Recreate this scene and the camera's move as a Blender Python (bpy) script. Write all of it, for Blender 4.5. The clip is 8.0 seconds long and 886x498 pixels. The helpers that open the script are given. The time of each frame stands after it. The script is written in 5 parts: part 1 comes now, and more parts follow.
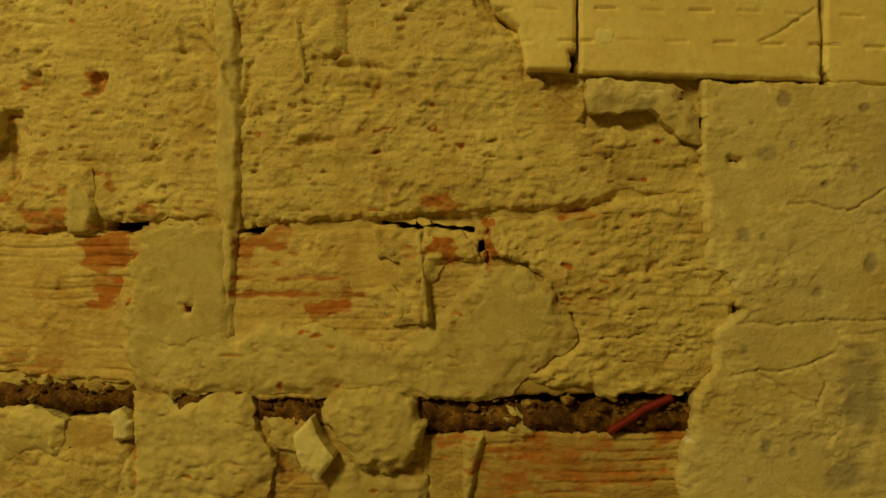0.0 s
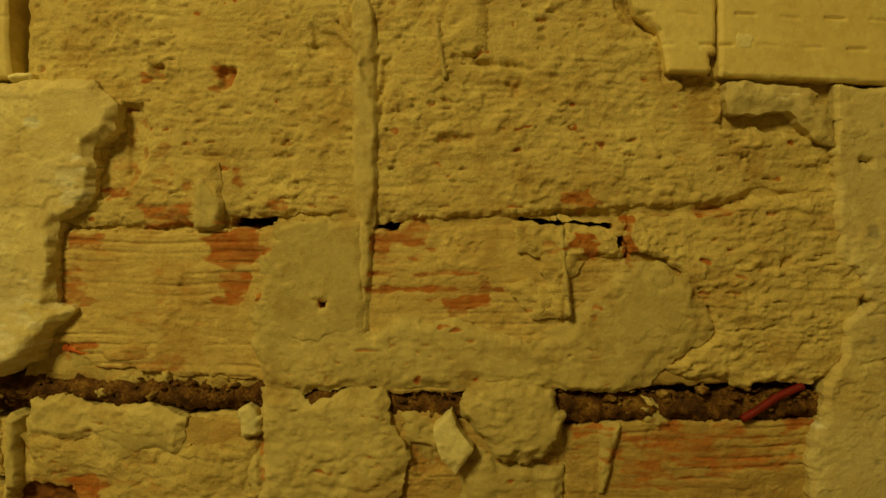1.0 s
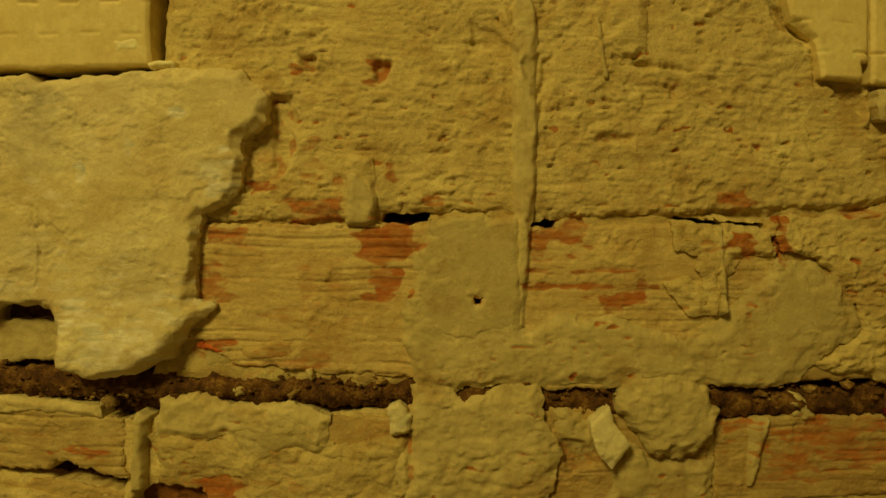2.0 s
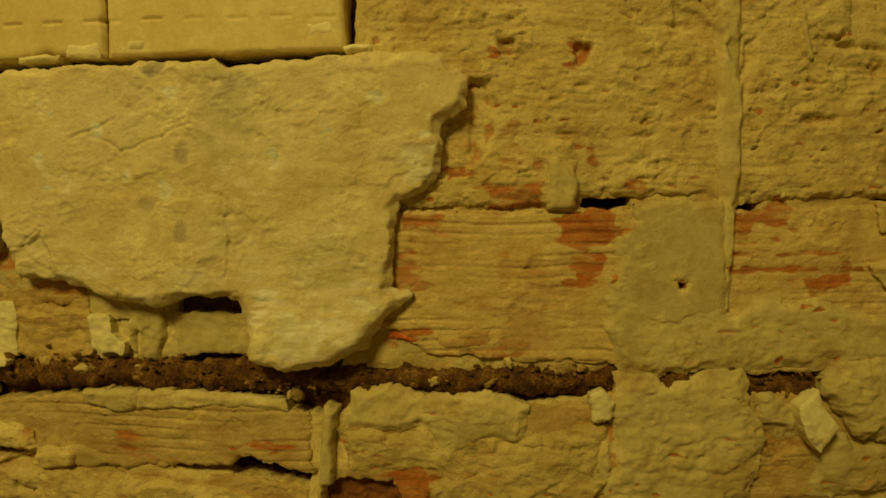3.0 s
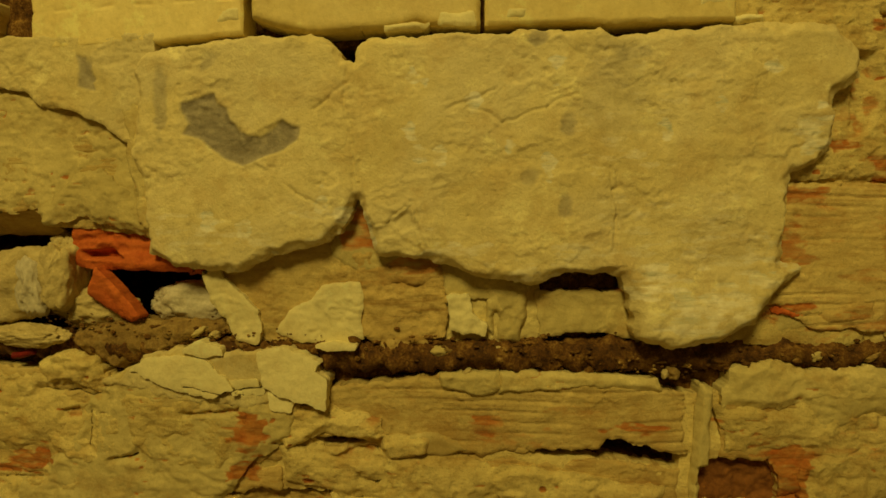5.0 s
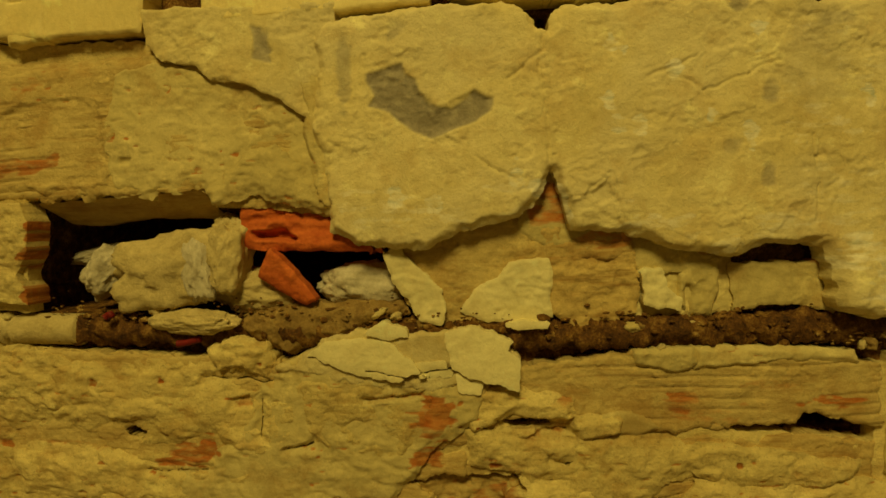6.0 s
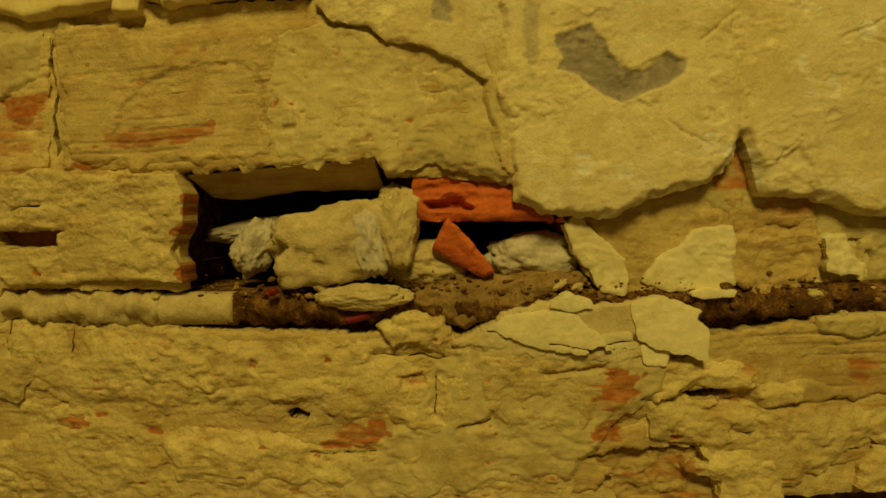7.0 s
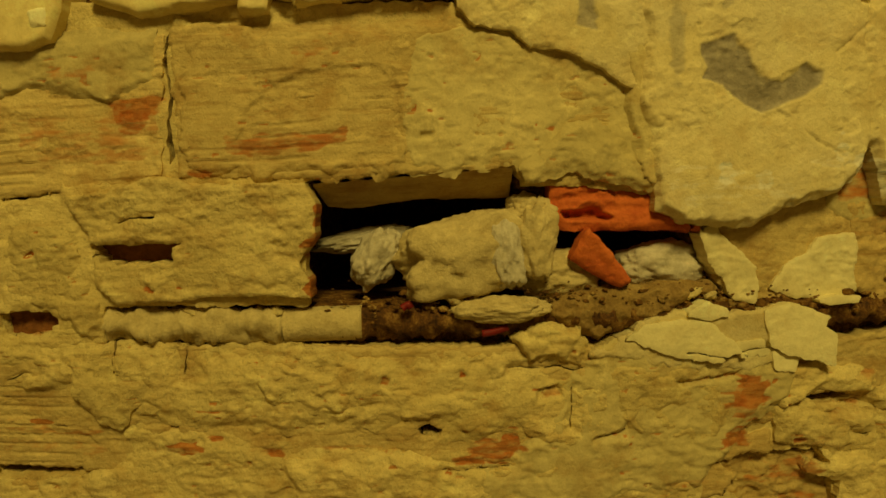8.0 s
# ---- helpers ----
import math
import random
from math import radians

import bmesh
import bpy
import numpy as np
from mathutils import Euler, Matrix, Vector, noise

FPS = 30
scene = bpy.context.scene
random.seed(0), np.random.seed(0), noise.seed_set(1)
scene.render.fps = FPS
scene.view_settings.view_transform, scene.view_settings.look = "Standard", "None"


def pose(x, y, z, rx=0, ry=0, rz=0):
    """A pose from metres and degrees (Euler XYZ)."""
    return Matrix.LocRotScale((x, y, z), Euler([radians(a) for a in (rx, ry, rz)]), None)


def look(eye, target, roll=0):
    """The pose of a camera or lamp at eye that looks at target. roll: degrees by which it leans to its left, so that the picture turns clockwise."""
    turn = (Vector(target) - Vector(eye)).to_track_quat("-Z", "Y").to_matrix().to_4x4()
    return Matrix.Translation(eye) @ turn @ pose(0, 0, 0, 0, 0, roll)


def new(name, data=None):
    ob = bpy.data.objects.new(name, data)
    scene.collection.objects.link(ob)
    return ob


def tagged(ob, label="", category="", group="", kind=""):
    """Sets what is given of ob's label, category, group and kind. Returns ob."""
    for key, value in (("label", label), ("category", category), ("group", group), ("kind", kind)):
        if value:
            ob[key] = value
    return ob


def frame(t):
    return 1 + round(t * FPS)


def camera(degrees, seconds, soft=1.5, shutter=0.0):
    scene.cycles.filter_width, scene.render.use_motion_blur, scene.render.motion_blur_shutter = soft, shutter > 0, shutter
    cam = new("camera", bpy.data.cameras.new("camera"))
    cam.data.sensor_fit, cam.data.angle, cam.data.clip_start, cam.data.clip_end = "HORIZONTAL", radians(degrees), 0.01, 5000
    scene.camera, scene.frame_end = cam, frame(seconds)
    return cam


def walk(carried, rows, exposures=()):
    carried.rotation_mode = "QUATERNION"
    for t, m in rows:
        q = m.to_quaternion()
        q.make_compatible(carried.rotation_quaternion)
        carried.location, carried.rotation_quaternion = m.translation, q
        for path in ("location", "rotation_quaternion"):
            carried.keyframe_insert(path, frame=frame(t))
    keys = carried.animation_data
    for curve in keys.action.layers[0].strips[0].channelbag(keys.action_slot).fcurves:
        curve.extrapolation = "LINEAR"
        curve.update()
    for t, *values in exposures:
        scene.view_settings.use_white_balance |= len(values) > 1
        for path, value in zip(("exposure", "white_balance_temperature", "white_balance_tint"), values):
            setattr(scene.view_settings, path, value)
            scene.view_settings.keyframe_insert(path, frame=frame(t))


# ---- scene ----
cam = camera(70.957, 8.0)
PATH = [
    (0, (0.1121, -0.3813, 1.2208), (-0.0057, 0.1040, 1.1956), -0.47),
    (0.5, (0.0519, -0.3988, 1.2219), (-0.0527, 0.0894, 1.1949), -0.49),
    (1, (-0.0083, -0.4161, 1.2223), (-0.0965, 0.0752, 1.1933), -0.27),
    (1.65, (-0.0974, -0.4321, 1.2207), (-0.1638, 0.0626, 1.1927), 0.32),
    (2.3, (-0.1991, -0.4426, 1.2164), (-0.2500, 0.0541, 1.1892), 0.45),
    (2.5, (-0.2298, -0.4440, 1.2149), (-0.2803, 0.0526, 1.1865), 0.26),
    (3, (-0.3083, -0.4478, 1.2079), (-0.3529, 0.0495, 1.1799), -0.14),
    (3.5, (-0.3922, -0.4512, 1.2027), (-0.4376, 0.0461, 1.1773), -0.05),
    (4, (-0.4668, -0.4558, 1.2048), (-0.5052, 0.0420, 1.1779), -0.36),
    (4.5, (-0.5464, -0.4550, 1.1991), (-0.5736, 0.0436, 1.1744), 0.23),
    (4.7, (-0.5756, -0.4550, 1.1911), (-0.5972, 0.0441, 1.1697), -0.03),
    (5.25, (-0.6521, -0.4534, 1.1771), (-0.6633, 0.0461, 1.1579), -0.63),
    (5.8, (-0.7383, -0.4474, 1.1669), (-0.7395, 0.0522, 1.1493), -1.14),
    (6, (-0.7720, -0.4426, 1.1647), (-0.7701, 0.0571, 1.1463), -1.42),
    (6.5, (-0.8496, -0.4333, 1.1577), (-0.8375, 0.0660, 1.1331), -1.64),
    (7, (-0.9259, -0.4223, 1.1550), (-0.8978, 0.0762, 1.1268), -2.05),
    (7.5, (-0.9898, -0.4129, 1.1584), (-0.9354, 0.0829, 1.1243), -1.71),
    (8, (-1.0605, -0.3963, 1.1719), (-0.9872, 0.0970, 1.1365), -2.27),
]
EXPOSURES = [(0.0, 0.02), (2.5, -0.08), (4.5, -0.10), (6.0, -0.04), (8.0, 0.05)]
walk(cam, [(t, look(eye, target, roll)) for t, eye, target, roll in PATH], EXPOSURES)

# ---- light: one warm ceiling lamp high to the side, in a closed room ----
world = bpy.data.worlds.new("world")
scene.world = world
world.use_nodes = True
world.node_tree.nodes["Background"].inputs[0].default_value = (0.9, 0.75, 0.45, 1)
world.node_tree.nodes["Background"].inputs[1].default_value = 0.0

LAMP_AT, LAMP_POWER, LAMP_COLOUR = (-0.98, -1.80, 2.80), 37.0, (1.0, 0.805, 0.25)
bulb = bpy.data.lights.new("ceiling_lamp_light", "AREA")
bulb.shape, bulb.size, bulb.energy, bulb.color = "DISK", 0.6, LAMP_POWER, LAMP_COLOUR
bulb_ob = new("ceiling_lamp_light", bulb)
bulb_ob.matrix_world = look(LAMP_AT, (-0.7, 0.0, 1.0))


# ---- wall shape: an old wall, a little uneven, that bellies out by a few centimetres ----
BOW, BOW_UP, TWIST, REACH = 0.10, 0.0831, 0.0530, 0.88


def on_wall(x, h, z):
    """World place of a point x along the wall, h out of it, at height z (arrays or numbers).
    The courses draw together slightly towards both ends."""
    a, b = np.clip(x + 0.53, -REACH, REACH), np.clip(z - 1.19, -0.3, 0.3)
    x = x + (0.0448 + 0.0053 * a - 0.069 * a * a) * a + (0.0033 - 0.0074 * a + 0.0114 * a * a) * b
    z = z + (0.0019 + 0.008 * a) * a * a + (0.0486 - 0.0068 * a - 0.2886 * a * a) * b
    a = x + 0.53
    near = np.clip(a, -REACH, REACH)
    fade = np.exp(-np.maximum(np.abs(a) - REACH, 0) / 0.12)
    face = BOW * near * near + 2 * BOW * REACH * 0.12 * (1 - fade) + BOW_UP * b * b + TWIST * near * b
    s = 2 * BOW * near * fade
    n = np.sqrt(s * s + 1)
    return x + h * s / n, face - h / n, z


# ---- noise ----
def hash01(ix, iz, seed):
    v = (ix.astype(np.int64) * 374761393 + iz.astype(np.int64) * 668265263 + seed * 974711) & 0xFFFFFFFF
    v = ((v ^ (v >> 13)) * 1274126177) & 0xFFFFFFFF
    return ((v ^ (v >> 16)) & 0xFFFF) / 65535.0


def grain(x, z, seed):
    """Smooth gradient noise, about -1 to 1."""
    ix, iz = np.floor(x), np.floor(z)
    fx, fz = x - ix, z - iz
    sx, sz = fx * fx * fx * (fx * (fx * 6 - 15) + 10), fz * fz * fz * (fz * (fz * 6 - 15) + 10)

    def corner(dx, dz):
        a = hash01(ix + dx, iz + dz, seed) * 2 * math.pi
        return np.cos(a) * (fx - dx) + np.sin(a) * (fz - dz)

    low = corner(0, 0) * (1 - sx) + corner(1, 0) * sx
    high = corner(0, 1) * (1 - sx) + corner(1, 1) * sx
    return 1.5 * (low * (1 - sz) + high * sz)


def fbm(x, z, size, octaves, seed, stretch=1.0):
    out, amp = 0, 1.0
    for k in range(octaves):
        out = out + amp * grain(x / (size * stretch) * 2 ** k, z / size * 2 ** k, seed + 17 * k)
        amp *= 0.5
    return out


def ramp(v, a, b):
    t = np.clip((v - a) / (b - a), 0, 1)
    return t * t * (3 - 2 * t)


def segment_distance(x, z, a, b):
    ax, az, bx, bz = *a, *b
    dx, dz = bx - ax, bz - az
    t = np.clip(((x - ax) * dx + (z - az) * dz) / (dx * dx + dz * dz + 1e-12), 0, 1)
    return np.hypot(x - ax - t * dx, z - az - t * dz)


def outline_distance(x, z, outline):
    """Signed distance to a closed outline, negative inside."""
    d = np.full(x.shape, 1e9)
    inside = np.zeros(x.shape, bool)
    for (ax, az), (bx, bz) in zip(outline, outline[1:] + outline[:1]):
        d = np.minimum(d, segment_distance(x, z, (ax, az), (bx, bz)))
        if az != bz:
            inside ^= ((az > z) != (bz > z)) & (x < (bx - ax) * (z - az) / (bz - az) + ax)
    return np.where(inside, -d, d)


# ---- materials ----
def material(name):
    m = bpy.data.materials.new(name)
    m.use_nodes = True
    t = m.node_tree
    return m, t.nodes, t.links, t.nodes["Principled BSDF"]


def noise_node(n, l, where, scale, detail=4.0, rough=0.6):
    k = n.new("ShaderNodeTexNoise")
    k.inputs["Scale"].default_value, k.inputs["Detail"].default_value, k.inputs["Roughness"].default_value = scale, detail, rough
    l.new(where, k.inputs["Vector"])
    return k.outputs["Fac"]


def ramp_node(n, l, value, stops):
    k = n.new("ShaderNodeValToRGB")
    k.color_ramp.elements[0].position, k.color_ramp.elements[0].color = stops[0][0], (*stops[0][1], 1)
    k.color_ramp.elements[1].position, k.color_ramp.elements[1].color = stops[-1][0], (*stops[-1][1], 1)
    for at, colour in stops[1:-1]:
        k.color_ramp.elements.new(at).color = (*colour, 1)
    l.new(value, k.inputs["Fac"])
    return k.outputs["Color"]


def mix_node(n, l, fac, a, b, blend="MIX"):
    k = n.new("ShaderNodeMix")
    k.data_type, k.blend_type = "RGBA", blend
    for socket, v in ((k.inputs[0], fac), (k.inputs[6], a), (k.inputs[7], b)):
        if isinstance(v, (int, float)):
            socket.default_value = v
        elif isinstance(v, tuple):
            socket.default_value = (*v, 1)
        else:
            l.new(v, socket)
    return k.outputs[2]


def attribute_node(n, name):
    k = n.new("ShaderNodeAttribute")
    k.attribute_name = name
    return k.outputs["Fac"]


def bump_node(n, l, bsdf, heights, strength=0.6):
    last = None
    for value, dist in heights:
        k = n.new("ShaderNodeBump")
        k.inputs["Strength"].default_value, k.inputs["Distance"].default_value = strength, dist
        l.new(value, k.inputs["Height"])
        if last:
            l.new(last, k.inputs["Normal"])
        last = k.outputs["Normal"]
    l.new(last, bsdf.inputs["Normal"])


def wall_material(name, light, dark, under, under2, speck=0.35, rough=0.85, fine=0.0006, streaky=0.0, patch=0.0, grime_most=0.75):
    """Old wash over masonry: two tones, dirt specks; attribute "bare" shows what lies under it, "grey" scuffs it."""
    m, n, l, bsdf = material(name)
    place = n.new("ShaderNodeNewGeometry").outputs["Position"]
    big = noise_node(n, l, place, 16.0, 5.0, 0.65)
    mid = noise_node(n, l, place, 90.0, 6.0, 0.7)
    tiny = noise_node(n, l, place, 620.0, 3.0, 0.6)
    wash = ramp_node(n, l, big, [(0.32, dark), (0.62, light)])
    wash = mix_node(n, l, ramp_node(n, l, mid, [(0.35, (0.6, 0.6, 0.6)), (0.62, (0, 0, 0))]), wash, tuple(c * 0.84 for c in dark))
    if patch:
        tone = noise_node(n, l, place, 11.0, 4.0, 0.55)
        wash = mix_node(n, l, ramp_node(n, l, tone, [(0.47, (0, 0, 0)), (0.56, (patch, patch, patch))]), wash, (0.60, 0.515, 0.29))
    chips = noise_node(n, l, place, 38.0, 8.0, 0.75)
    wash = mix_node(n, l, ramp_node(n, l, chips, [(0.56, (0, 0, 0)), (0.64, (0.6, 0.6, 0.6))]), wash, tuple(min(0.86, c * 1.20) for c in light))
    grime = noise_node(n, l, place, 27.0, 8.0, 0.72)
    wash = mix_node(n, l, ramp_node(n, l, grime, [(0.36, (grime_most, grime_most, grime_most)), (0.50, (0, 0, 0))]), wash, (dark[0] * 0.76, dark[1] * 0.64, dark[2] * 0.52))
    specks = ramp_node(n, l, tiny, [(0.30, (speck, speck, speck)), (0.42, (0, 0, 0))])
    wash = mix_node(n, l, specks, wash, tuple(c * 0.45 for c in dark))
    grit = noise_node(n, l, place, 260.0, 5.0, 0.7)
    wash = mix_node(n, l, 0.20, wash, ramp_node(n, l, grit, [(0.30, (0.55, 0.50, 0.42)), (0.50, (1, 1, 1)), (0.72, (1.12, 1.12, 1.12))]), "MULTIPLY")
    lay = n.new("ShaderNodeVectorMath")
    lay.operation = "MULTIPLY"
    lay.inputs[1].default_value = (1.0, 1.0, 9.0)
    l.new(place, lay.inputs[0])
    streak = noise_node(n, l, lay.outputs[0], 22.0, 6.0, 0.68)
    clay = ramp_node(n, l, mid, [(0.35, under), (0.65, under2)])
    clay = mix_node(n, l, ramp_node(n, l, streak, [(0.36, (0.85, 0.85, 0.85)), (0.52, (0, 0, 0))]), clay, tuple(a * b for a, b in zip(under, (0.50, 0.62, 0.70))))
    if streaky:
        soot = ramp_node(n, l, streak, [(0.33, (streaky, streaky, streaky)), (0.50, (0, 0, 0))])
        wash = mix_node(n, l, soot, wash, (0.34, 0.19, 0.045))
    fray = n.new("ShaderNodeMath")
    fray.operation = "MULTIPLY_ADD"
    fray.inputs[1].default_value = 0.9
    l.new(mix_node(n, l, 0.55, mid, streak), fray.inputs[0])
    half = n.new("ShaderNodeMath")
    half.operation = "MULTIPLY_ADD"
    half.inputs[1].default_value, half.inputs[2].default_value = 0.62, -0.22
    l.new(attribute_node(n, "bare"), half.inputs[0])
    l.new(half.outputs[0], fray.inputs[2])
    gone = ramp_node(n, l, fray.outputs[0], [(0.42, (0, 0, 0)), (0.55, (0.55, 0.55, 0.55)), (0.68, (1, 1, 1))])
    own = ramp_node(n, l, n.new("ShaderNodeObjectInfo").outputs["Random"], [(0.0, (0.88, 0.865, 0.83)), (1.0, (1.07, 1.07, 1.07))])
    wash = mix_node(n, l, 1.0, wash, own, "MULTIPLY")
    colour = mix_node(n, l, gone, wash, clay)
    scuff = ramp_node(n, l, mid, [(0.36, (0.25, 0.205, 0.125)), (0.52, (0.31, 0.26, 0.165)), (0.68, (0.42, 0.355, 0.22))])
    colour = mix_node(n, l, attribute_node(n, "grey"), colour, scuff)
    l.new(colour, bsdf.inputs["Base Color"])
    bsdf.inputs["Roughness"].default_value = rough
    bsdf.inputs["Specular IOR Level"].default_value = 0.25
    bump_node(n, l, bsdf, [(mid, fine * 2.2), (grit, fine * 1.0), (tiny, fine * 0.7)], 1.0)
    return m


def plain_material(name, stops, scale, rough=0.85, bump=0.001, metal=0.0):
    m, n, l, bsdf = material(name)
    place = n.new("ShaderNodeNewGeometry").outputs["Position"]
    big = noise_node(n, l, place, scale, 6.0, 0.65)
    tiny = noise_node(n, l, place, scale * 6, 4.0, 0.65)
    both = mix_node(n, l, 0.35, big, tiny)
    l.new(ramp_node(n, l, both, stops), bsdf.inputs["Base Color"])
    bsdf.inputs["Roughness"].default_value, bsdf.inputs["Metallic"].default_value = rough, metal
    bsdf.inputs["Specular IOR Level"].default_value = 0.25
    bump_node(n, l, bsdf, [(big, bump * 2), (tiny, bump)], 0.7)
    return m


CLAY, CLAY_PALE = (0.43, 0.115, 0.017), (0.50, 0.225, 0.05)
WASH = wall_material("limewashed_brick", (0.62, 0.455, 0.155), (0.53, 0.365, 0.118), CLAY, CLAY_PALE, streaky=0.75)
FACE = wall_material("washed_brick_face", (0.69, 0.53, 0.195), (0.60, 0.44, 0.15), CLAY, CLAY_PALE, streaky=0.5)
COAT = wall_material("rough_render", (0.765, 0.612, 0.235), (0.635, 0.488, 0.168), CLAY, CLAY_PALE, 0.5, 0.9, 0.0008, 0.35)
SMEAR = wall_material("mortar_smear", (0.66, 0.54, 0.22), (0.56, 0.45, 0.17), CLAY, CLAY_PALE, 0.2, 0.85, 0.0004)
PLASTER = wall_material("plaster", (0.76, 0.64, 0.30), (0.66, 0.53, 0.21), (0.72, 0.64, 0.40), (0.82, 0.75, 0.52), 0.25, 0.8, 0.0005, patch=0.35, grime_most=0.45)
PALE = wall_material("pale_plaster", (0.88, 0.78, 0.40), (0.80, 0.70, 0.34), (0.60, 0.54, 0.38), (0.72, 0.66, 0.46), 0.1, 0.8, 0.0003, grime_most=0.3)
TILE = wall_material("painted_tile", (0.82, 0.67, 0.27), (0.75, 0.59, 0.21), CLAY, CLAY_PALE, 0.12, 0.55, 0.0002, grime_most=0.3)
DIRT = plain_material("crumbled_mortar", [(0.38, (0.035, 0.014, 0.003)), (0.51, (0.135, 0.058, 0.010)), (0.64, (0.34, 0.19, 0.042))], 110.0, 0.95, 0.0016)
RUST = plain_material("rusty_iron", [(0.38, (0.035, 0.014, 0.003)), (0.51, (0.125, 0.052, 0.009)), (0.64, (0.30, 0.165, 0.036))], 90.0, 0.8, 0.0012)
# dark red-brown clay, set back behind the openings
CORE = plain_material("dark_clay", [(0.35, (0.13, 0.045, 0.010)), (0.62, (0.27, 0.105, 0.025))], 60.0, 0.95, 0.0008)
ORANGE = plain_material("broken_clay", [(0.32, (0.42, 0.075, 0.014)), (0.66, (0.66, 0.17, 0.032))], 70.0, 0.9, 0.0010)
STONE = plain_material("pale_stone", [(0.30, (0.36, 0.30, 0.17)), (0.60, (0.64, 0.56, 0.38))], 60.0, 0.9, 0.0010)
RUBBLE = plain_material("mortar_rubble", [(0.30, (0.38, 0.28, 0.10)), (0.62, (0.64, 0.51, 0.22))], 80.0, 0.9, 0.0012)
CRUMB = plain_material("crumbs", [(0.36, (0.05, 0.022, 0.006)), (0.53, (0.16, 0.075, 0.015)), (0.64, (0.46, 0.31, 0.09))], 45.0, 0.95, 0.0010)
EARTH = plain_material("clay_earth", [(0.32, (0.16, 0.090, 0.024)), (0.52, (0.30, 0.190, 0.055)), (0.68, (0.44, 0.31, 0.105))], 70.0, 0.95, 0.0014)
RED = plain_material("red_plastic", [(0.3, (0.10, 0.008, 0.005)), (0.7, (0.24, 0.012, 0.007))], 120.0, 0.6, 0.0004)
ROOM = plain_material("room_paint", [(0.3, (0.66, 0.58, 0.42)), (0.7, (0.72, 0.64, 0.47))], 3.0, 0.9, 0.001)
BOARDS = plain_material("dusty_floor", [(0.3, (0.30, 0.26, 0.19)), (0.7, (0.40, 0.35, 0.26))], 8.0, 0.9, 0.001)

# ---- wear on the wall, in millimetres along it and above 1 m: patches where the wash has come off ----
BARE = []
BARE_SHAPES = []
GREY_SHAPES = []
DENTS = []
HOLES = []
GREY = []
CRACKS = []


def patch_mask(x, z, patches, seed, ragged=0.75):
    """1 inside the worn patches (centre, half width, half height), with a frayed border."""
    out = np.zeros(x.shape)
    fray = ragged * fbm(x, z, 0.010, 5, seed, 2.6)
    for (cx, cz), rx, rz, power in patches:
        r = np.hypot((x - cx / 1000) / (rx / 1000), (z - 1 - cz / 1000) / (rz / 1000))
        out = np.maximum(out, (0.72 if rx >= 24 else 1.0) * power * ramp(1.0 - r + fray, 0.0, 0.5))
    return out * (0.65 + 0.35 * ramp(fbm(x, z, 0.0045, 3, seed + 3, 3.0), -0.5, 0.25)) if ragged > 0.5 else out


def metres(outline):
    return [(a / 1000, 1 + b / 1000) for a, b in outline]


def shape_mask(x, z, shapes, seed, ragged):
    out = np.zeros(x.shape)
    fray = ragged / 1000 * fbm(x, z, 0.011, 5, seed, 2.2)
    for power, outline in shapes:
        spots = metres(outline)
        xs, zs = [p[0] for p in spots], [p[1] for p in spots]
        if max(xs) < x.min() - 0.02 or min(xs) > x.max() + 0.02 or max(zs) < z.min() - 0.02 or min(zs) > z.max() + 0.02:
            continue
        out = np.maximum(out, power * (1 - ramp(outline_distance(x, z, spots) + fray, -0.0012, 0.0012)))
    return out * (0.68 + 0.32 * ramp(fbm(x, z, 0.0045, 3, seed + 3, 3.0), -0.6, 0.2)) if ragged > 2 else out


# ---- meshes on the wall ----
def mesh_object(name, verts, faces, mat, parent=None, flat=None, layers=()):
    """verts: array n x 3; faces: array m x 4. The origin lies in the middle of the piece."""
    verts = np.asarray(verts, float)
    mid = (verts.min(0) + verts.max(0)) / 2
    data = bpy.data.meshes.new(name)
    data.vertices.add(len(verts))
    data.vertices.foreach_set("co", (verts - mid).ravel())
    faces = np.asarray(faces, np.int32)
    data.loops.add(faces.size)
    data.loops.foreach_set("vertex_index", faces.ravel())
    data.polygons.add(len(faces))
    data.polygons.foreach_set("loop_start", np.arange(len(faces), dtype=np.int32) * faces.shape[1])
    data.polygons.foreach_set("use_smooth", np.ones(len(faces), bool) if flat is None else ~flat)
    data.update(calc_edges=True)
    for layer, values in layers:
        data.attributes.new(layer, "FLOAT", "POINT").data.foreach_set("value", values)
    data.materials.append(mat)
    ob = new(name, data)
    ob.location = mid
    if parent:
        ob.parent = parent
        ob.matrix_parent_inverse = Matrix.Translation(-parent.location)
    return ob


PIECES = [0]


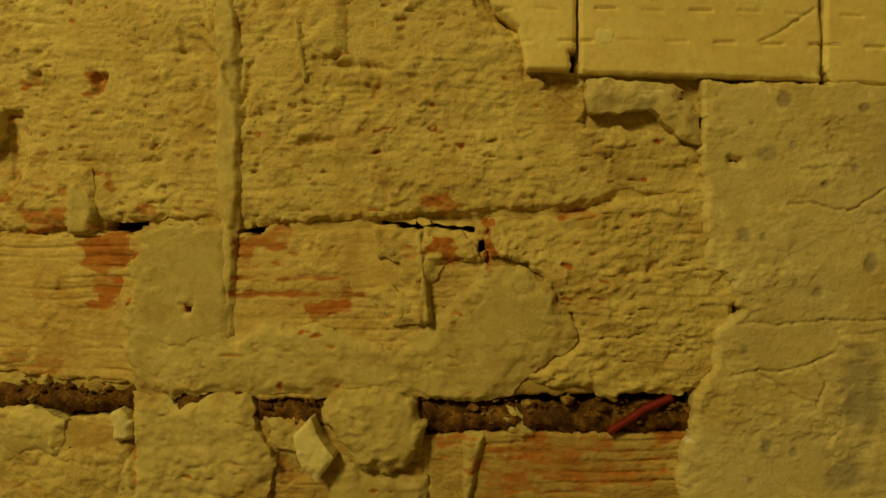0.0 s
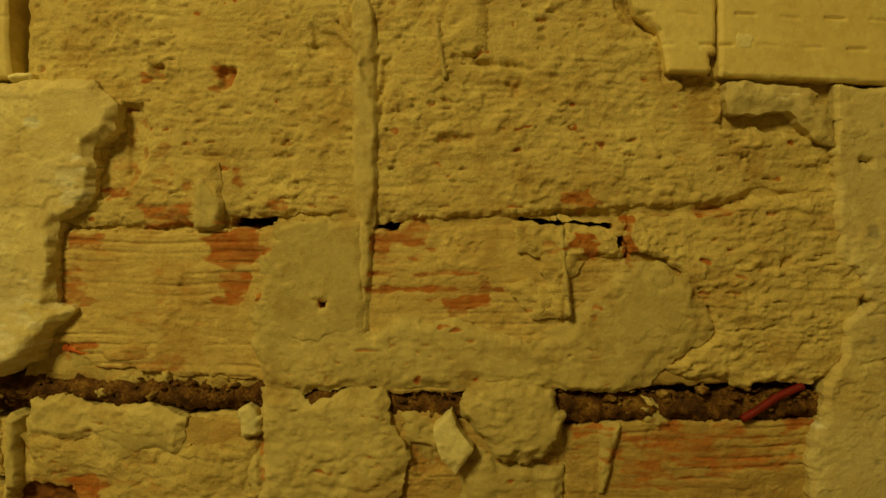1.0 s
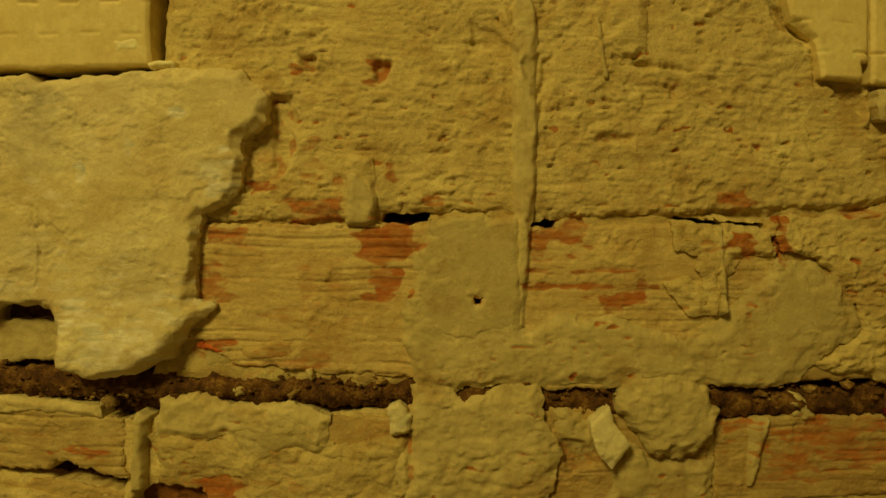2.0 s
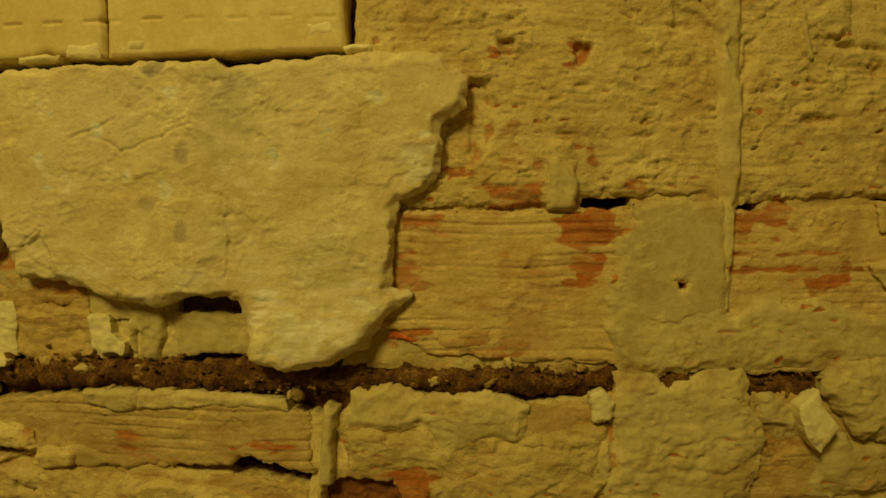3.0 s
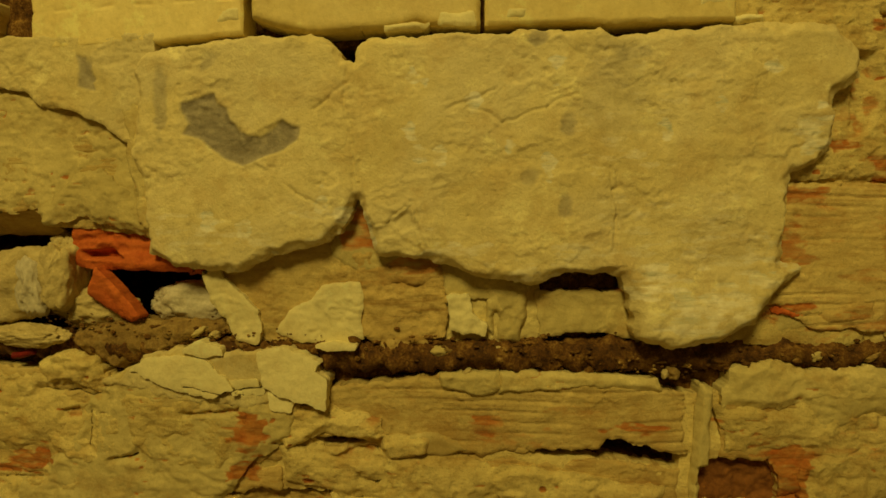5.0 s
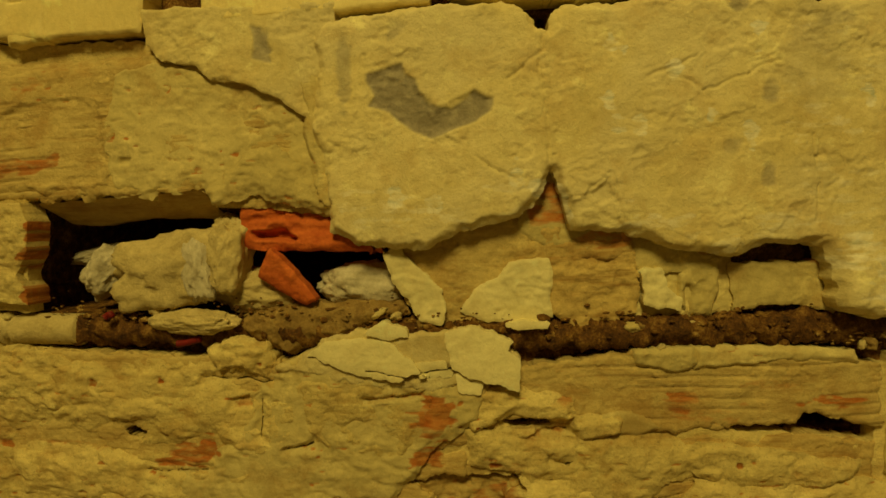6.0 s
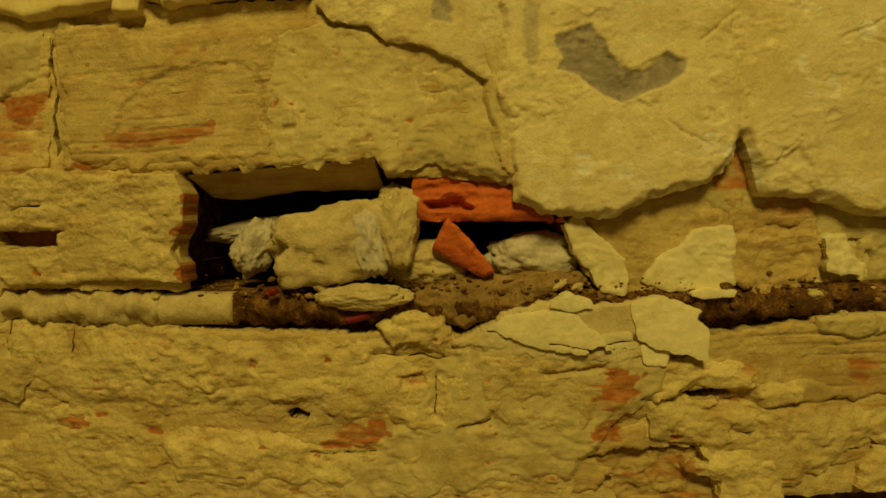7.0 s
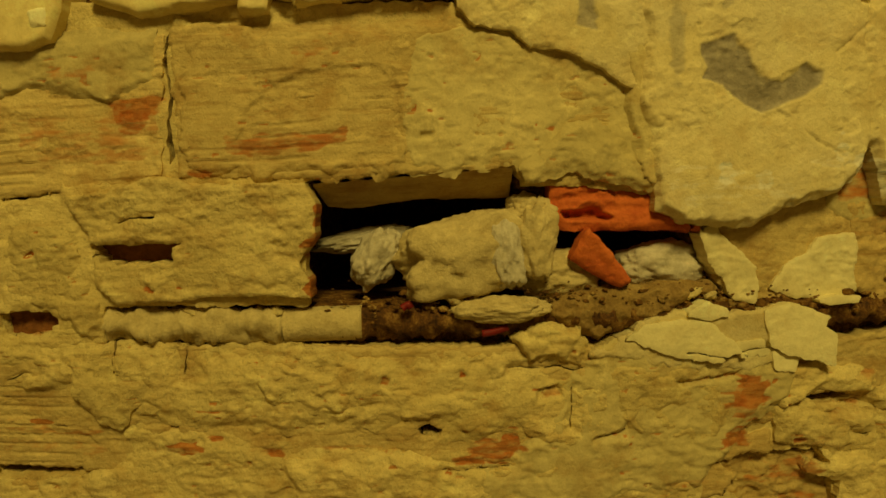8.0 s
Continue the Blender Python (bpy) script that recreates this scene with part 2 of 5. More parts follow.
def slab(name, outline, h, thick, mat, parent, coarse=(1.0, 40), fine=(0.3, 7), jag=(2.0, 18), edge=3.0, score=0.0,
         tilt=(0.0, 0.0), stretch=1.0, step=1.15, lumps=0.0, shape=None, worn=True, cracks=True, feather=None, flakes=0.0, pits=0.0, blobs=0.0, drags=0.0, comb=0.0):
    """A piece of wall face with a broken outline (millimetres), its front h out of the wall, uneven and worn, thick deep.
    coarse, fine, jag: height and size of the unevenness; edge: how far the border rounds off; score: depth of the clay's rills."""
    PIECES[0] += 1
    seed = 101 + 37 * PIECES[0]
    pts = [(a / 1000, 1 + b / 1000) for a, b in outline]
    step, edge = step / 1000, edge / 1000
    x0, x1 = min(p[0] for p in pts) - 0.006, max(p[0] for p in pts) + 0.006
    z0, z1 = min(p[1] for p in pts) - 0.006, max(p[1] for p in pts) + 0.006
    nx, nz = int((x1 - x0) / step) + 2, int((z1 - z0) / step) + 2
    x, z = np.meshgrid(x0 + step * np.arange(nx), z0 + step * np.arange(nz))

    span = min(x1 - x0, z1 - z0) - 0.012

    def rim(x, z):
        j = min(jag[0] / 1000, 0.09 * span)
        d = outline_distance(x, z, pts) + j * fbm(x, z, jag[1] / 1000, 4, seed)
        for hole in HOLES if cracks else ():
            spots = [(a / 1000, 1 + b / 1000) for a, b in hole]
            xs, zs = [p[0] for p in spots], [p[1] for p in spots]
            if max(xs) > x0 and min(xs) < x1 and max(zs) > z0 and min(zs) < z1:
                d = np.maximum(d, -outline_distance(x, z, spots) - 0.0019 * fbm(x, z, 0.009, 3, 61))
        if cracks:
            wx, wz = x + 0.002 * fbm(x, z, 0.02, 3, 13), z + 0.002 * fbm(x, z, 0.02, 3, 18)
            thin = 0.44 * step + 0.0003 * grain(x * 45, z * 45, 19)
            for width, depth, line in CRACKS:
                way = metres(line)
                xs, zs = [p[0] for p in way], [p[1] for p in way]
                if depth > 1 and max(xs) > x0 and min(xs) < x1 and max(zs) > z0 and min(zs) < z1:
                    for p, q in zip(way, way[1:]):
                        d = np.maximum(d, thin * width / 1.2 - segment_distance(wx, wz, p, q))
        return d

    d = rim(x, z)
    solid = d < 0
    cell = solid[:-1, :-1] & solid[1:, :-1] & solid[:-1, 1:] & solid[1:, 1:]
    used = np.zeros(d.shape, bool)
    for a in (slice(None, -1), slice(1, None)):
        for b in (slice(None, -1), slice(1, None)):
            used[a, b] |= cell
    if not cell.any():
        return None
    whole = np.zeros(d.shape, bool)
    whole[1:-1, 1:-1] = cell[:-1, :-1] & cell[1:, :-1] & cell[:-1, 1:] & cell[1:, 1:]
    border = used & ~whole
    gz, gx = np.gradient(d, step)
    g = np.maximum(np.hypot(gx, gz), 0.3)
    move = np.where(border, np.clip(-d, 0, 1.3 * step), 0) / g
    x, z = x + move * gx / g, z + move * gz / g
    inner = np.where(border, 0.0, np.clip(-d, 0, None))

    top = h / 1000 + tilt[0] * (x - (x0 + x1) / 2) + tilt[1] * (z - (z0 + z1) / 2)
    quiet = 0.25 + 0.95 * ramp(fbm(x, z, 0.055, 3, seed + 91), -0.45, 0.55)
    top = top + coarse[0] / 1000 * fbm(x, z, coarse[1] / 1000, 3, seed + 3, stretch) + quiet * fine[0] / 1000 * fbm(x, z, fine[1] / 1000, 3, seed + 9, stretch)
    if lumps:
        ridge = np.abs(fbm(x + 0.004 * grain(x * 60, z * 60, seed), z, 0.020, 3, seed + 21, 1.5))
        top = top + lumps / 1000 * (ramp(ridge, 0.0, 0.5) - 0.6) * ramp(fbm(x, z, 0.07, 2, seed + 23), -0.6, 0.5)
        dents = fbm(x, z, 0.009, 2, seed + 29, 1.6)
        top = top - lumps * 0.9 / 1000 * ramp(dents, 0.62, 1.0)
    if flakes:
        for size, part, wide in ((0.060, 1.0, 1.6), (0.024, 0.7, 1.9), (0.010, 0.35, 2.4)):
            v = 1.8 * fbm(x + 0.003 * grain(x * 120, z * 120, seed + 2), z + 0.002 * grain(x * 150, z * 150, seed + 4), size, 5, seed + 51, wide)
            top = top + part * quiet * flakes / 1000 * (np.floor(v) + ramp(v - np.floor(v), 0.0, 0.07) - 0.45 * (v - np.floor(v)))
        top = top + 0.22 * quiet * flakes / 1000 * fbm(x, z, 0.0035, 2, seed + 57, 7.0)
    if drags:
        u, v = 0.80 * x + 0.60 * z, 0.60 * x - 0.80 * z
        ridge = fbm(u, v, 0.0065, 3, seed + 67, 4.5)
        top = top + drags / 1000 * ramp(ridge, 0.15, 0.75) * ramp(fbm(x, z, 0.05, 2, seed + 68), -0.1, 0.4)
        ridge = fbm(x, z, 0.006, 3, seed + 69, 5.0)
        top = top - 0.8 * drags / 1000 * ramp(ridge, 0.45, 0.8) * quiet
    if blobs:
        v = grain(x * 62 + 0.5 * grain(x * 200, z * 200, seed + 63), z * 75, seed + 64)
        w = grain(x * 120, z * 150, seed + 65)
        top = top + blobs / 1000 * (ramp(v, 0.10, 0.38) * 0.9 + ramp(w, 0.25, 0.45) * 0.5)
    if pits:
        v = grain(x * 210, z * 210, seed + 61)
        top = top - pits / 1000 * ramp(v, 0.72, 0.92) * ramp(grain(x * 40, z * 40, seed + 62), -0.1, 0.4)
    if score:
        wave = z * 1000 / 7.6 + 0.25 * fbm(x, z, 0.09, 2, seed + 31)
        rill = np.abs(wave - np.round(wave))
        keep = ramp(fbm(x, z, 0.035, 3, seed + 33, 3.0), -0.1, 0.45)
        rills = keep * (1 - ramp(rill, 0.03, 0.15))
        top = top - score / 1000 * rills
    stain_shade = np.zeros(x.shape)
    if comb:
        wave = z * 1000 / 6.4 + 1.1 * fbm(x, z, 0.035, 3, seed + 111, 4.0)
        rill = np.abs(wave - np.round(wave))
        keep = ramp(fbm(x, z, 0.016, 4, seed + 113, 2.6), -0.05, 0.45)
        top = top - 0.7 * comb / 1000 * keep * (1 - ramp(rill, 0.04, 0.26))
        pocks = ramp(grain(x * 105 + 0.4 * grain(x * 300, z * 300, seed + 5), z * 290, seed + 115), 0.34, 0.60)
        pocks = pocks * ramp(fbm(x, z, 0.030, 3, seed + 117, 1.4), 0.02, 0.40)
        top = top - 1.9 * comb / 1000 * pocks
        crust = ramp(fbm(x + 0.002 * grain(x * 150, z * 150, seed), z, 0.011, 4, seed + 119, 1.3), 0.05, 0.50)
        top = top + 1.7 * comb / 1000 * crust * ramp(fbm(x, z, 0.06, 2, seed + 121), -0.3, 0.3)
        stain_shade = 0.62 * pocks
    if shape is not None:
        top = top + shape(x, z)
    if edge > 0:
        s = np.clip(1 - inner / edge, 0, 1)
        top = top - edge * 0.8 * (1 - np.sqrt(np.clip(1 - s * s, 0, 1)))
    if feather:
        w = min(feather[1] / 1000, 0.3 * span) * (0.75 + 0.7 * fbm(x, z, 0.03, 3, seed + 71))
        top = top - feather[0] / 1000 * (1 - ramp(inner, 0.0, np.maximum(w, 0.002)))
    bare = np.maximum(patch_mask(x, z, BARE, 7), stain_shade) if worn else np.zeros(x.shape)
    if score >= 0.9:
        bare = np.maximum(bare, 0.32 * rills * ramp(fbm(x, z, 0.03, 3, seed + 81, 3.0), -0.3, 0.5))
        bare = np.maximum(bare, 0.30 * ramp(fbm(x, z, 0.016, 4, seed + 83, 4.0), 0.45, 1.0))
    if worn:
        bare = np.maximum(bare, shape_mask(x, z, BARE_SHAPES, 23, 3.0))
        if lumps and mat in (COAT, SMEAR):
            bare = np.maximum(bare, 0.85 * ramp(dents, 0.60, 0.85) * ramp(fbm(x, z, 0.06, 2, 25), -0.1, 0.4))
        film = ramp(fbm(x, z, 0.011, 4, 43, 5.0), -0.50, -0.05)
        bare = bare * (0.62 + 0.38 * film)
    grey = np.maximum(patch_mask(x, z, GREY, 11, 0.35), shape_mask(x, z, GREY_SHAPES, 27, 1.2)) if worn else np.zeros(x.shape)
    top = top - 0.0007 * bare - 0.0012 * grey
    if cracks:
        for width, depth, line in CRACKS:
            if depth == 1:
                for p, q in zip(metres(line), metres(line)[1:]):
                    top = top - 0.0015 * (1 - ramp(segment_distance(x + 0.002 * fbm(x, z, 0.02, 3, 13), z + 0.002 * fbm(x, z, 0.015, 3, 14), p, q), 0.0, 0.0015))
        for depth, stain_shade, outline in DENTS:
            if h > 5 and depth > 3:
                continue
            spots = metres(outline)
            xs, zs = [p[0] for p in spots], [p[1] for p in spots]
            if max(xs) > x0 and min(xs) < x1 and max(zs) > z0 and min(zs) < z1:
                low = ramp(-outline_distance(x, z, spots) + 0.002 * fbm(x, z, 0.012, 4, 29), -0.0005, 0.003)
                top = top - depth / 1000 * low
                # browns the hollow: bare clay, in places shade put into the colour
                bare = np.maximum(bare, stain_shade * low * ramp(fbm(x, z, 0.012, 3, 31), -0.6, 0.3))

    number = -np.ones(d.shape, np.int64)
    number[used] = np.arange(used.sum())
    px, py, pz = on_wall(x[used], top[used], z[used])
    front = np.stack([px, py, pz], 1)
    a, b, c, e = number[:-1, :-1][cell], number[:-1, 1:][cell], number[1:, 1:][cell], number[1:, :-1][cell]
    quads = np.stack([a, b, c, e], 1)
    # the sides, from the border back into the wall
    pad = np.pad(cell, 1)
    sides = []
    here = pad[1:-1, 1:-1]
    n00, n10, n01, n11 = number[:-1, :-1], number[:-1, 1:], number[1:, :-1], number[1:, 1:]
    for near, p, q in ((pad[:-2, 1:-1], n00, n10), (pad[2:, 1:-1], n11, n01), (pad[1:-1, :-2], n01, n00), (pad[1:-1, 2:], n10, n11)):
        open_side = here & ~near
        sides.append(np.stack([p[open_side], q[open_side]], 1))
    sides = np.concatenate(sides)
    ring = np.unique(sides)
    place = np.full(used.sum(), -1)
    place[ring] = np.arange(len(ring))
    rx, rz, rt = x[used][ring], z[used][ring], top[used][ring]
    n = len(front)
    rings = [np.stack(on_wall(rx, rt, rz), 1)]
    depth = thick / 1000
    for k in (0.33, 0.66, 1.0):
        w = 0.0005 * grain(rx * 120, rz * 120 + 5 * k, seed + 43) if k < 1 else 0
        rings.append(np.stack(on_wall(rx + w, rt - depth * k, rz + w), 1))
    verts = np.concatenate([front, *rings])
    m = len(ring)
    p, q = place[sides[:, 0]], place[sides[:, 1]]
    walls = [np.stack([n + k * m + q, n + k * m + p, n + (k + 1) * m + p, n + (k + 1) * m + q], 1) for k in range(3)]
    faces = np.concatenate([quads, *walls])
    side_bare = bare[used][ring]
    layers = [("bare", np.concatenate([bare[used], *[side_bare] * 4]).astype(np.float32)),
              ("grey", np.concatenate([grey[used], *[grey[used][ring]] * 4]).astype(np.float32))]
    return mesh_object(name, verts, faces, mat, parent, None, layers)


def rock(name, x, z, h, size, mat, label, seed, turn=0.0, rough=0.22, category="stone", detail=5, block=0.0):
    """A loose lump: centre on the wall in millimetres, half sizes along, up and out."""
    bm = bmesh.new()
    bmesh.ops.create_icosphere(bm, subdivisions=detail, radius=1.0)
    c, s = math.cos(radians(turn)), math.sin(radians(turn))
    off = Vector((seed * 3.7, seed * 1.3, seed * 2.1))
    for v in bm.verts:
        p = v.co.copy()
        if block:
            m = max(abs(p.x), abs(p.y), abs(p.z))
            p = p.lerp(p / m * 0.85, block)
        k = 1 + rough * noise.fractal(v.co * 1.3 + off, 0.8, 2.0, 4) + 0.30 * rough * noise.fractal(v.co * 5.0 + off, 0.7, 2.0, 4) + 0.20 * rough * round(2.5 * noise.noise(v.co * 3.2 + off)) / 2.5 - 0.25 * rough * max(0.0, 0.35 - abs(noise.noise(v.co * 2.1 + off)))
        a, b = p.x * k * size[0] / 1000, p.z * k * size[1] / 1000
        out = p.y * k * size[2] / 1000
        v.co = on_wall(x / 1000 + c * a - s * b, h / 1000 - out, 1 + z / 1000 + s * a + c * b)
    mid = Vector(on_wall(x / 1000, h / 1000, 1 + z / 1000))
    for v in bm.verts:
        v.co -= mid
    for f in bm.faces:
        f.smooth = True
    bmesh.ops.recalc_face_normals(bm, faces=bm.faces)
    data = bpy.data.meshes.new(name)
    bm.to_mesh(data)
    bm.free()
    data.materials.append(mat)
    ob = new(name, data)
    ob.location = mid
    return tagged(ob, label, category)


def tube(name, line, radius, mat, parent=None, rough=0.0, sides=20, seed=3, step=2.0):
    """A pipe along the wall: line of (x, z, h) in millimetres."""
    pts = [Vector((a / 1000, b / 1000 + 1, c / 1000)) for a, b, c in line]
    fine = []
    for a, b in zip(pts, pts[1:]):
        k = max(1, int((b - a).length * 1000 / step))
        fine += [a.lerp(b, i / k) for i in range(k)]
    fine.append(pts[-1])
    verts, faces = [], []
    for i, p in enumerate(fine):
        ahead = (fine[min(i + 1, len(fine) - 1)] - fine[max(i - 1, 0)]).normalized()
        up = Vector((0, 0, 1)).cross(ahead).normalized() if abs(ahead.z) < 0.9 else Vector((0, 1, 0))
        side = ahead.cross(up)
        for k in range(sides):
            w = 2 * math.pi * k / sides
            out = math.cos(w) * up + math.sin(w) * side
            r = radius / 1000 * (1 + rough * noise.fractal((p + out * radius / 1000) * 90 + Vector((seed, 0, 0)), 0.7, 2.0, 4))
            q = p + out * r
            verts.append([float(c) for c in on_wall(q.x, q.z, q.y)])
    for i in range(len(fine) - 1):
        for k in range(sides):
            faces.append((i * sides + k, i * sides + (k + 1) % sides, (i + 1) * sides + (k + 1) % sides, (i + 1) * sides + k))
    n = len(verts)
    for i in (0, len(fine) - 1):
        mid = len(verts)
        verts.append([float(sum(verts[i * sides + k][c] for k in range(sides)) / sides) for c in range(3)])
        for k in range(0, sides, 2):
            faces.append((mid, i * sides + k, i * sides + (k + 1) % sides, i * sides + (k + 2) % sides))
    return mesh_object(name, verts, faces, mat, parent)


def box_object(name, lo, hi, mat, label, kind="structure"):
    bm = bmesh.new()
    bmesh.ops.create_cube(bm, size=1.0)
    for v in bm.verts:
        v.co = [(b - a) * c for a, b, c in zip(lo, hi, v.co)]
    data = bpy.data.meshes.new(name)
    bm.to_mesh(data)
    bm.free()
    data.materials.append(mat)
    ob = new(name, data)
    ob.location = [(a + b) / 2 for a, b in zip(lo, hi)]
    return tagged(ob, label, name.split("_")[0], kind=kind)


# ---- wear, and shade tinted into some hollows, by place ----
BARE += [
    ((-253, 194), 20, 19, 1.0), ((-259, 166), 18, 10, 0.9), ((-302, 222), 22, 9, 0.8),
    ((-342, 235), 14, 6, 0.8), ((-372, 201), 26, 9, 0.75), ((-374, 177), 40, 3, 0.6),
    ((-322, 323), 7, 8, 0.8), ((-266, 320), 9, 12, 0.7), ((-289, 306), 8, 4, 0.5),
    ((-252, 245), 6, 9, 0.7), ((-222, 226), 9, 5, 0.7), ((-177, 230), 11, 8, 0.6),
    ((-290, 233), 9, 10, 0.7), ((-278, 118), 60, 8, 0.40), ((-378, 121), 18, 8, 0.8),
]
BARE += [
    ((-123, 202), 18, 15, 0.75), ((-115, 178), 40, 3, 0.8), ((-107, 166), 48, 3, 0.8),
    ((-91, 157), 16, 9, 0.8), ((-73, 163), 5, 10, 0.9), ((-143, 196), 12, 18, 0.5),
    ((-5, 231), 14, 8, 0.7), ((0, 199), 12, 12, 0.9), ((-28, 199), 6, 12, 0.5),
    ((29, 198), 5, 16, 1.0), ((85, 222), 18, 4, 0.8), ((140, 185), 8, 6, 0.6),
    ((-55, 306), 22, 9, 0.32), ((-96, 276), 20, 8, 0.35), ((-188, 156), 4, 4, 0.9),
    ((78, 39), 80, 30, 1.0), ((93, 30), 30, 12, 1.0), ((-2, 58), 14, 8, 0.9),
    ((152, 59), 18, 6, 0.9), ((-93, 36), 24, 14, 0.6), ((-117, 25), 30, 6, 0.5),
]
BARE += [
    ((-769, 28), 12, 14, 0.85), ((-777, -2), 14, 8, 0.7), ((-674, 40), 7, 6, 0.8),
    ((-596, 37), 14, 12, 0.7), ((-428, 41), 14, 9, 0.8), ((-385, 16), 26, 14, 1.0),
    ((-490, 37), 22, 5, 0.8), ((-644, 156), 24, 8, 0.8), ((-500, 51), 60, 10, 0.28),
    ((-390, 119), 14, 5, 0.9),
]
BARE += [
    ((-1216, 238), 40, 20, 0.45), ((-1190, 246), 14, 14, 0.75), ((-1069, 283), 14, 8, 0.55),
    ((-1099, 222), 44, 10, 0.4), ((-1148, 202), 12, 4, 0.85), ((-1235, 278), 22, 6, 0.5),
    ((-1243, 231), 40, 16, 0.45), ((-1178, -3), 20, 4, 0.9), ((-1152, 5), 10, 3, 0.9),
    ((-1107, -5), 10, 6, 0.9), ((-953, -3), 22, 10, 0.75), ((-939, 5), 8, 8, 0.8),
    ((-768, 31), 14, 18, 0.85), ((-778, -2), 14, 8, 0.85), ((-1278, 7), 44, 4, 0.7),
    ((-1277, 14), 10, 3, 0.9), ((-676, 39), 7, 5, 0.8), ((-739, -41), 26, 8, 0.9),
    ((-1274, 90), 12, 9, 0.8), ((-1269, 245), 30, 12, 0.4),
]
GREY += [
    ((-827, 274), 6, 30, 0.55), ((-884, 295), 7, 11, 0.9), ((-512, 270), 34, 42, 0.38),
    ((-539, 251), 8, 10, 0.6), ((-542, 194), 7, 9, 0.55), ((-560, 308), 8, 8, 0.7),
    ((-498, 297), 20, 8, 0.5), ((-565, 213), 8, 8, 0.4), ((-790, 301), 10, 8, 0.4),
    ((222, 304), 6, 7, 0.78), ((212, 263), 8, 7, 0.63), ((279, 184), 5, 10, 0.78),
    ((213, 51), 5, 7, 0.78), ((274, 86), 18, 44, 0.63), ((197, 206), 5, 7, 0.68),
    ((274, 299), 5, 5, 0.78), ((245, 162), 5, 5, 0.68), ((263, 27), 14, 14, 0.68),
]
CRACKS += [
    (1.3, 1, [(194, 142), (229, 141), (253, 143), (297, 140)]),
    (1.4, 1, [(191, 105), (206, 108), (222, 106), (246, 112), (257, 117)]),
    (1.2, 1, [(206, 106), (230, 90), (246, 81)]), (1.2, 1, [(244, 112), (250, 96), (246, 79)]),
    (1.2, 1, [(224, 228), (244, 228), (264, 222), (284, 236), (296, 243)]),
    (1.2, 1, [(85, 134), (116, 131), (131, 135), (154, 127), (169, 121)]),
    (1.0, 1, [(206, 344), (229, 361), (241, 370)]),
    (1.0, 1, [(-622, 261), (-607, 268), (-590, 274)]), (1.0, 1, [(-607, 264), (-584, 253), (-554, 262), (-535, 272)]),
    (1.4, 1, [(-510, 221), (-508, 205), (-508, 164)]), (1.0, 1, [(-508, 205), (-508, 187), (-505, 156)]),
    (1.2, 1, [(-736, 212), (-728, 206), (-721, 202), (-709, 195)]), (1.0, 1, [(-715, 262), (-704, 270), (-692, 282)]), (1.3, 1, [(-678, 182), (-663, 185), (-648, 199)]), (1.3, 1, [(-646, 199), (-642, 177), (-636, 159)]), (1.0, 1, [(-691, 302), (-693, 270), (-688, 240), (-685, 202)]),
    (1.2, 3, [(-1166, 302), (-1170, 279), (-1169, 247), (-1171, 210)]), 
    (1.3, 3, [(-1207, 169), (-1192, 172), (-1182, 172)]), (1.3, 3, [(-1302, 190), (-1274, 190), (-1251, 192)]),
    (1.4, 3, [(-1169, 72), (-1171, 55)]), (1.4, 3, [(-1218, 79), (-1219, 54)]), (1.3, 3, [(-1300, 48), (-1280, 55)]),
    (1.3, 2, [(-988, -20), (-941, -17)]), (1.3, 2, [(-879, 3), (-859, 8)]), (1.2, 2, [(-940, 55), (-902, 55), (-886, 53)]),
    (1.3, 3, [(-817, 63), (-794, 60), (-757, 64)]), (1.2, 2, [(-895, 41), (-897, 11)]), (1.2, 2, [(-588, 119), (-586, 98)]),
]
HOLES += [
    [(-259, 219), (-223, 220), (-225, 212), (-259, 211)], [(-151, 214), (-132, 215), (-135, 209), (-152, 209)],
    [(-51, 218), (-13, 216), (19, 213), (19, 210), (-2, 212), (-49, 215)], [(20, 205), (25, 205), (26, 197), (21, 197)],
    [(153, 309), (162, 305), (162, 299), (155, 303)], [(82, 335), (86, 337), (86, 324), (82, 324)], [(245, 327), (249, 329), (251, 316), (246, 316)],
    [(-572, 22), (-540, 20), (-514, 22), (-508, 29), (-490, 26), (-454, 15), (-456, 7), (-484, 10), (-524, 14), (-548, 14)],
    [(-442, 8), (-428, 14), (-394, 13), (-386, 1), (-385, -20), (-445, -19)],
    [(-703, 314), (-683, 314), (-687, 296), (-693, 298)], [(-766, 329), (-757, 324), (-715, 317), (-764, 318)], [(-600, 347), (-596, 347), (-597, 319), (-599, 319)], [(-516, 319), (-489, 316), (-507, 312)],
    [(-1009, 12), (-997, 15), (-988, 10), (-991, 5), (-1001, 6)], [(-685, -4), (-671, -3), (-676, -7)],
    [(-1317, -25), (-1252, -23), (-1250, -28), (-1318, -33)],
    [(-1171, 233), (-1168, 232), (-1169, 213), (-1172, 214)],
    [(192, 153), (196, 152), (195, 148), (192, 149)], [(188, 261), (193, 260), (193, 259), (188, 259)],
    [(-192, 158), (-185, 158), (-186, 153), (-190, 153)],
]
for t_x, t_z in ([(-484, 141), (-465, 133), (-445, 125), (-430, 133), (-418, 121), (-464, 114), (-449, 110), (-411, 141)]):
    BARE.append(((t_x, t_z), 24, 16, 0.85))
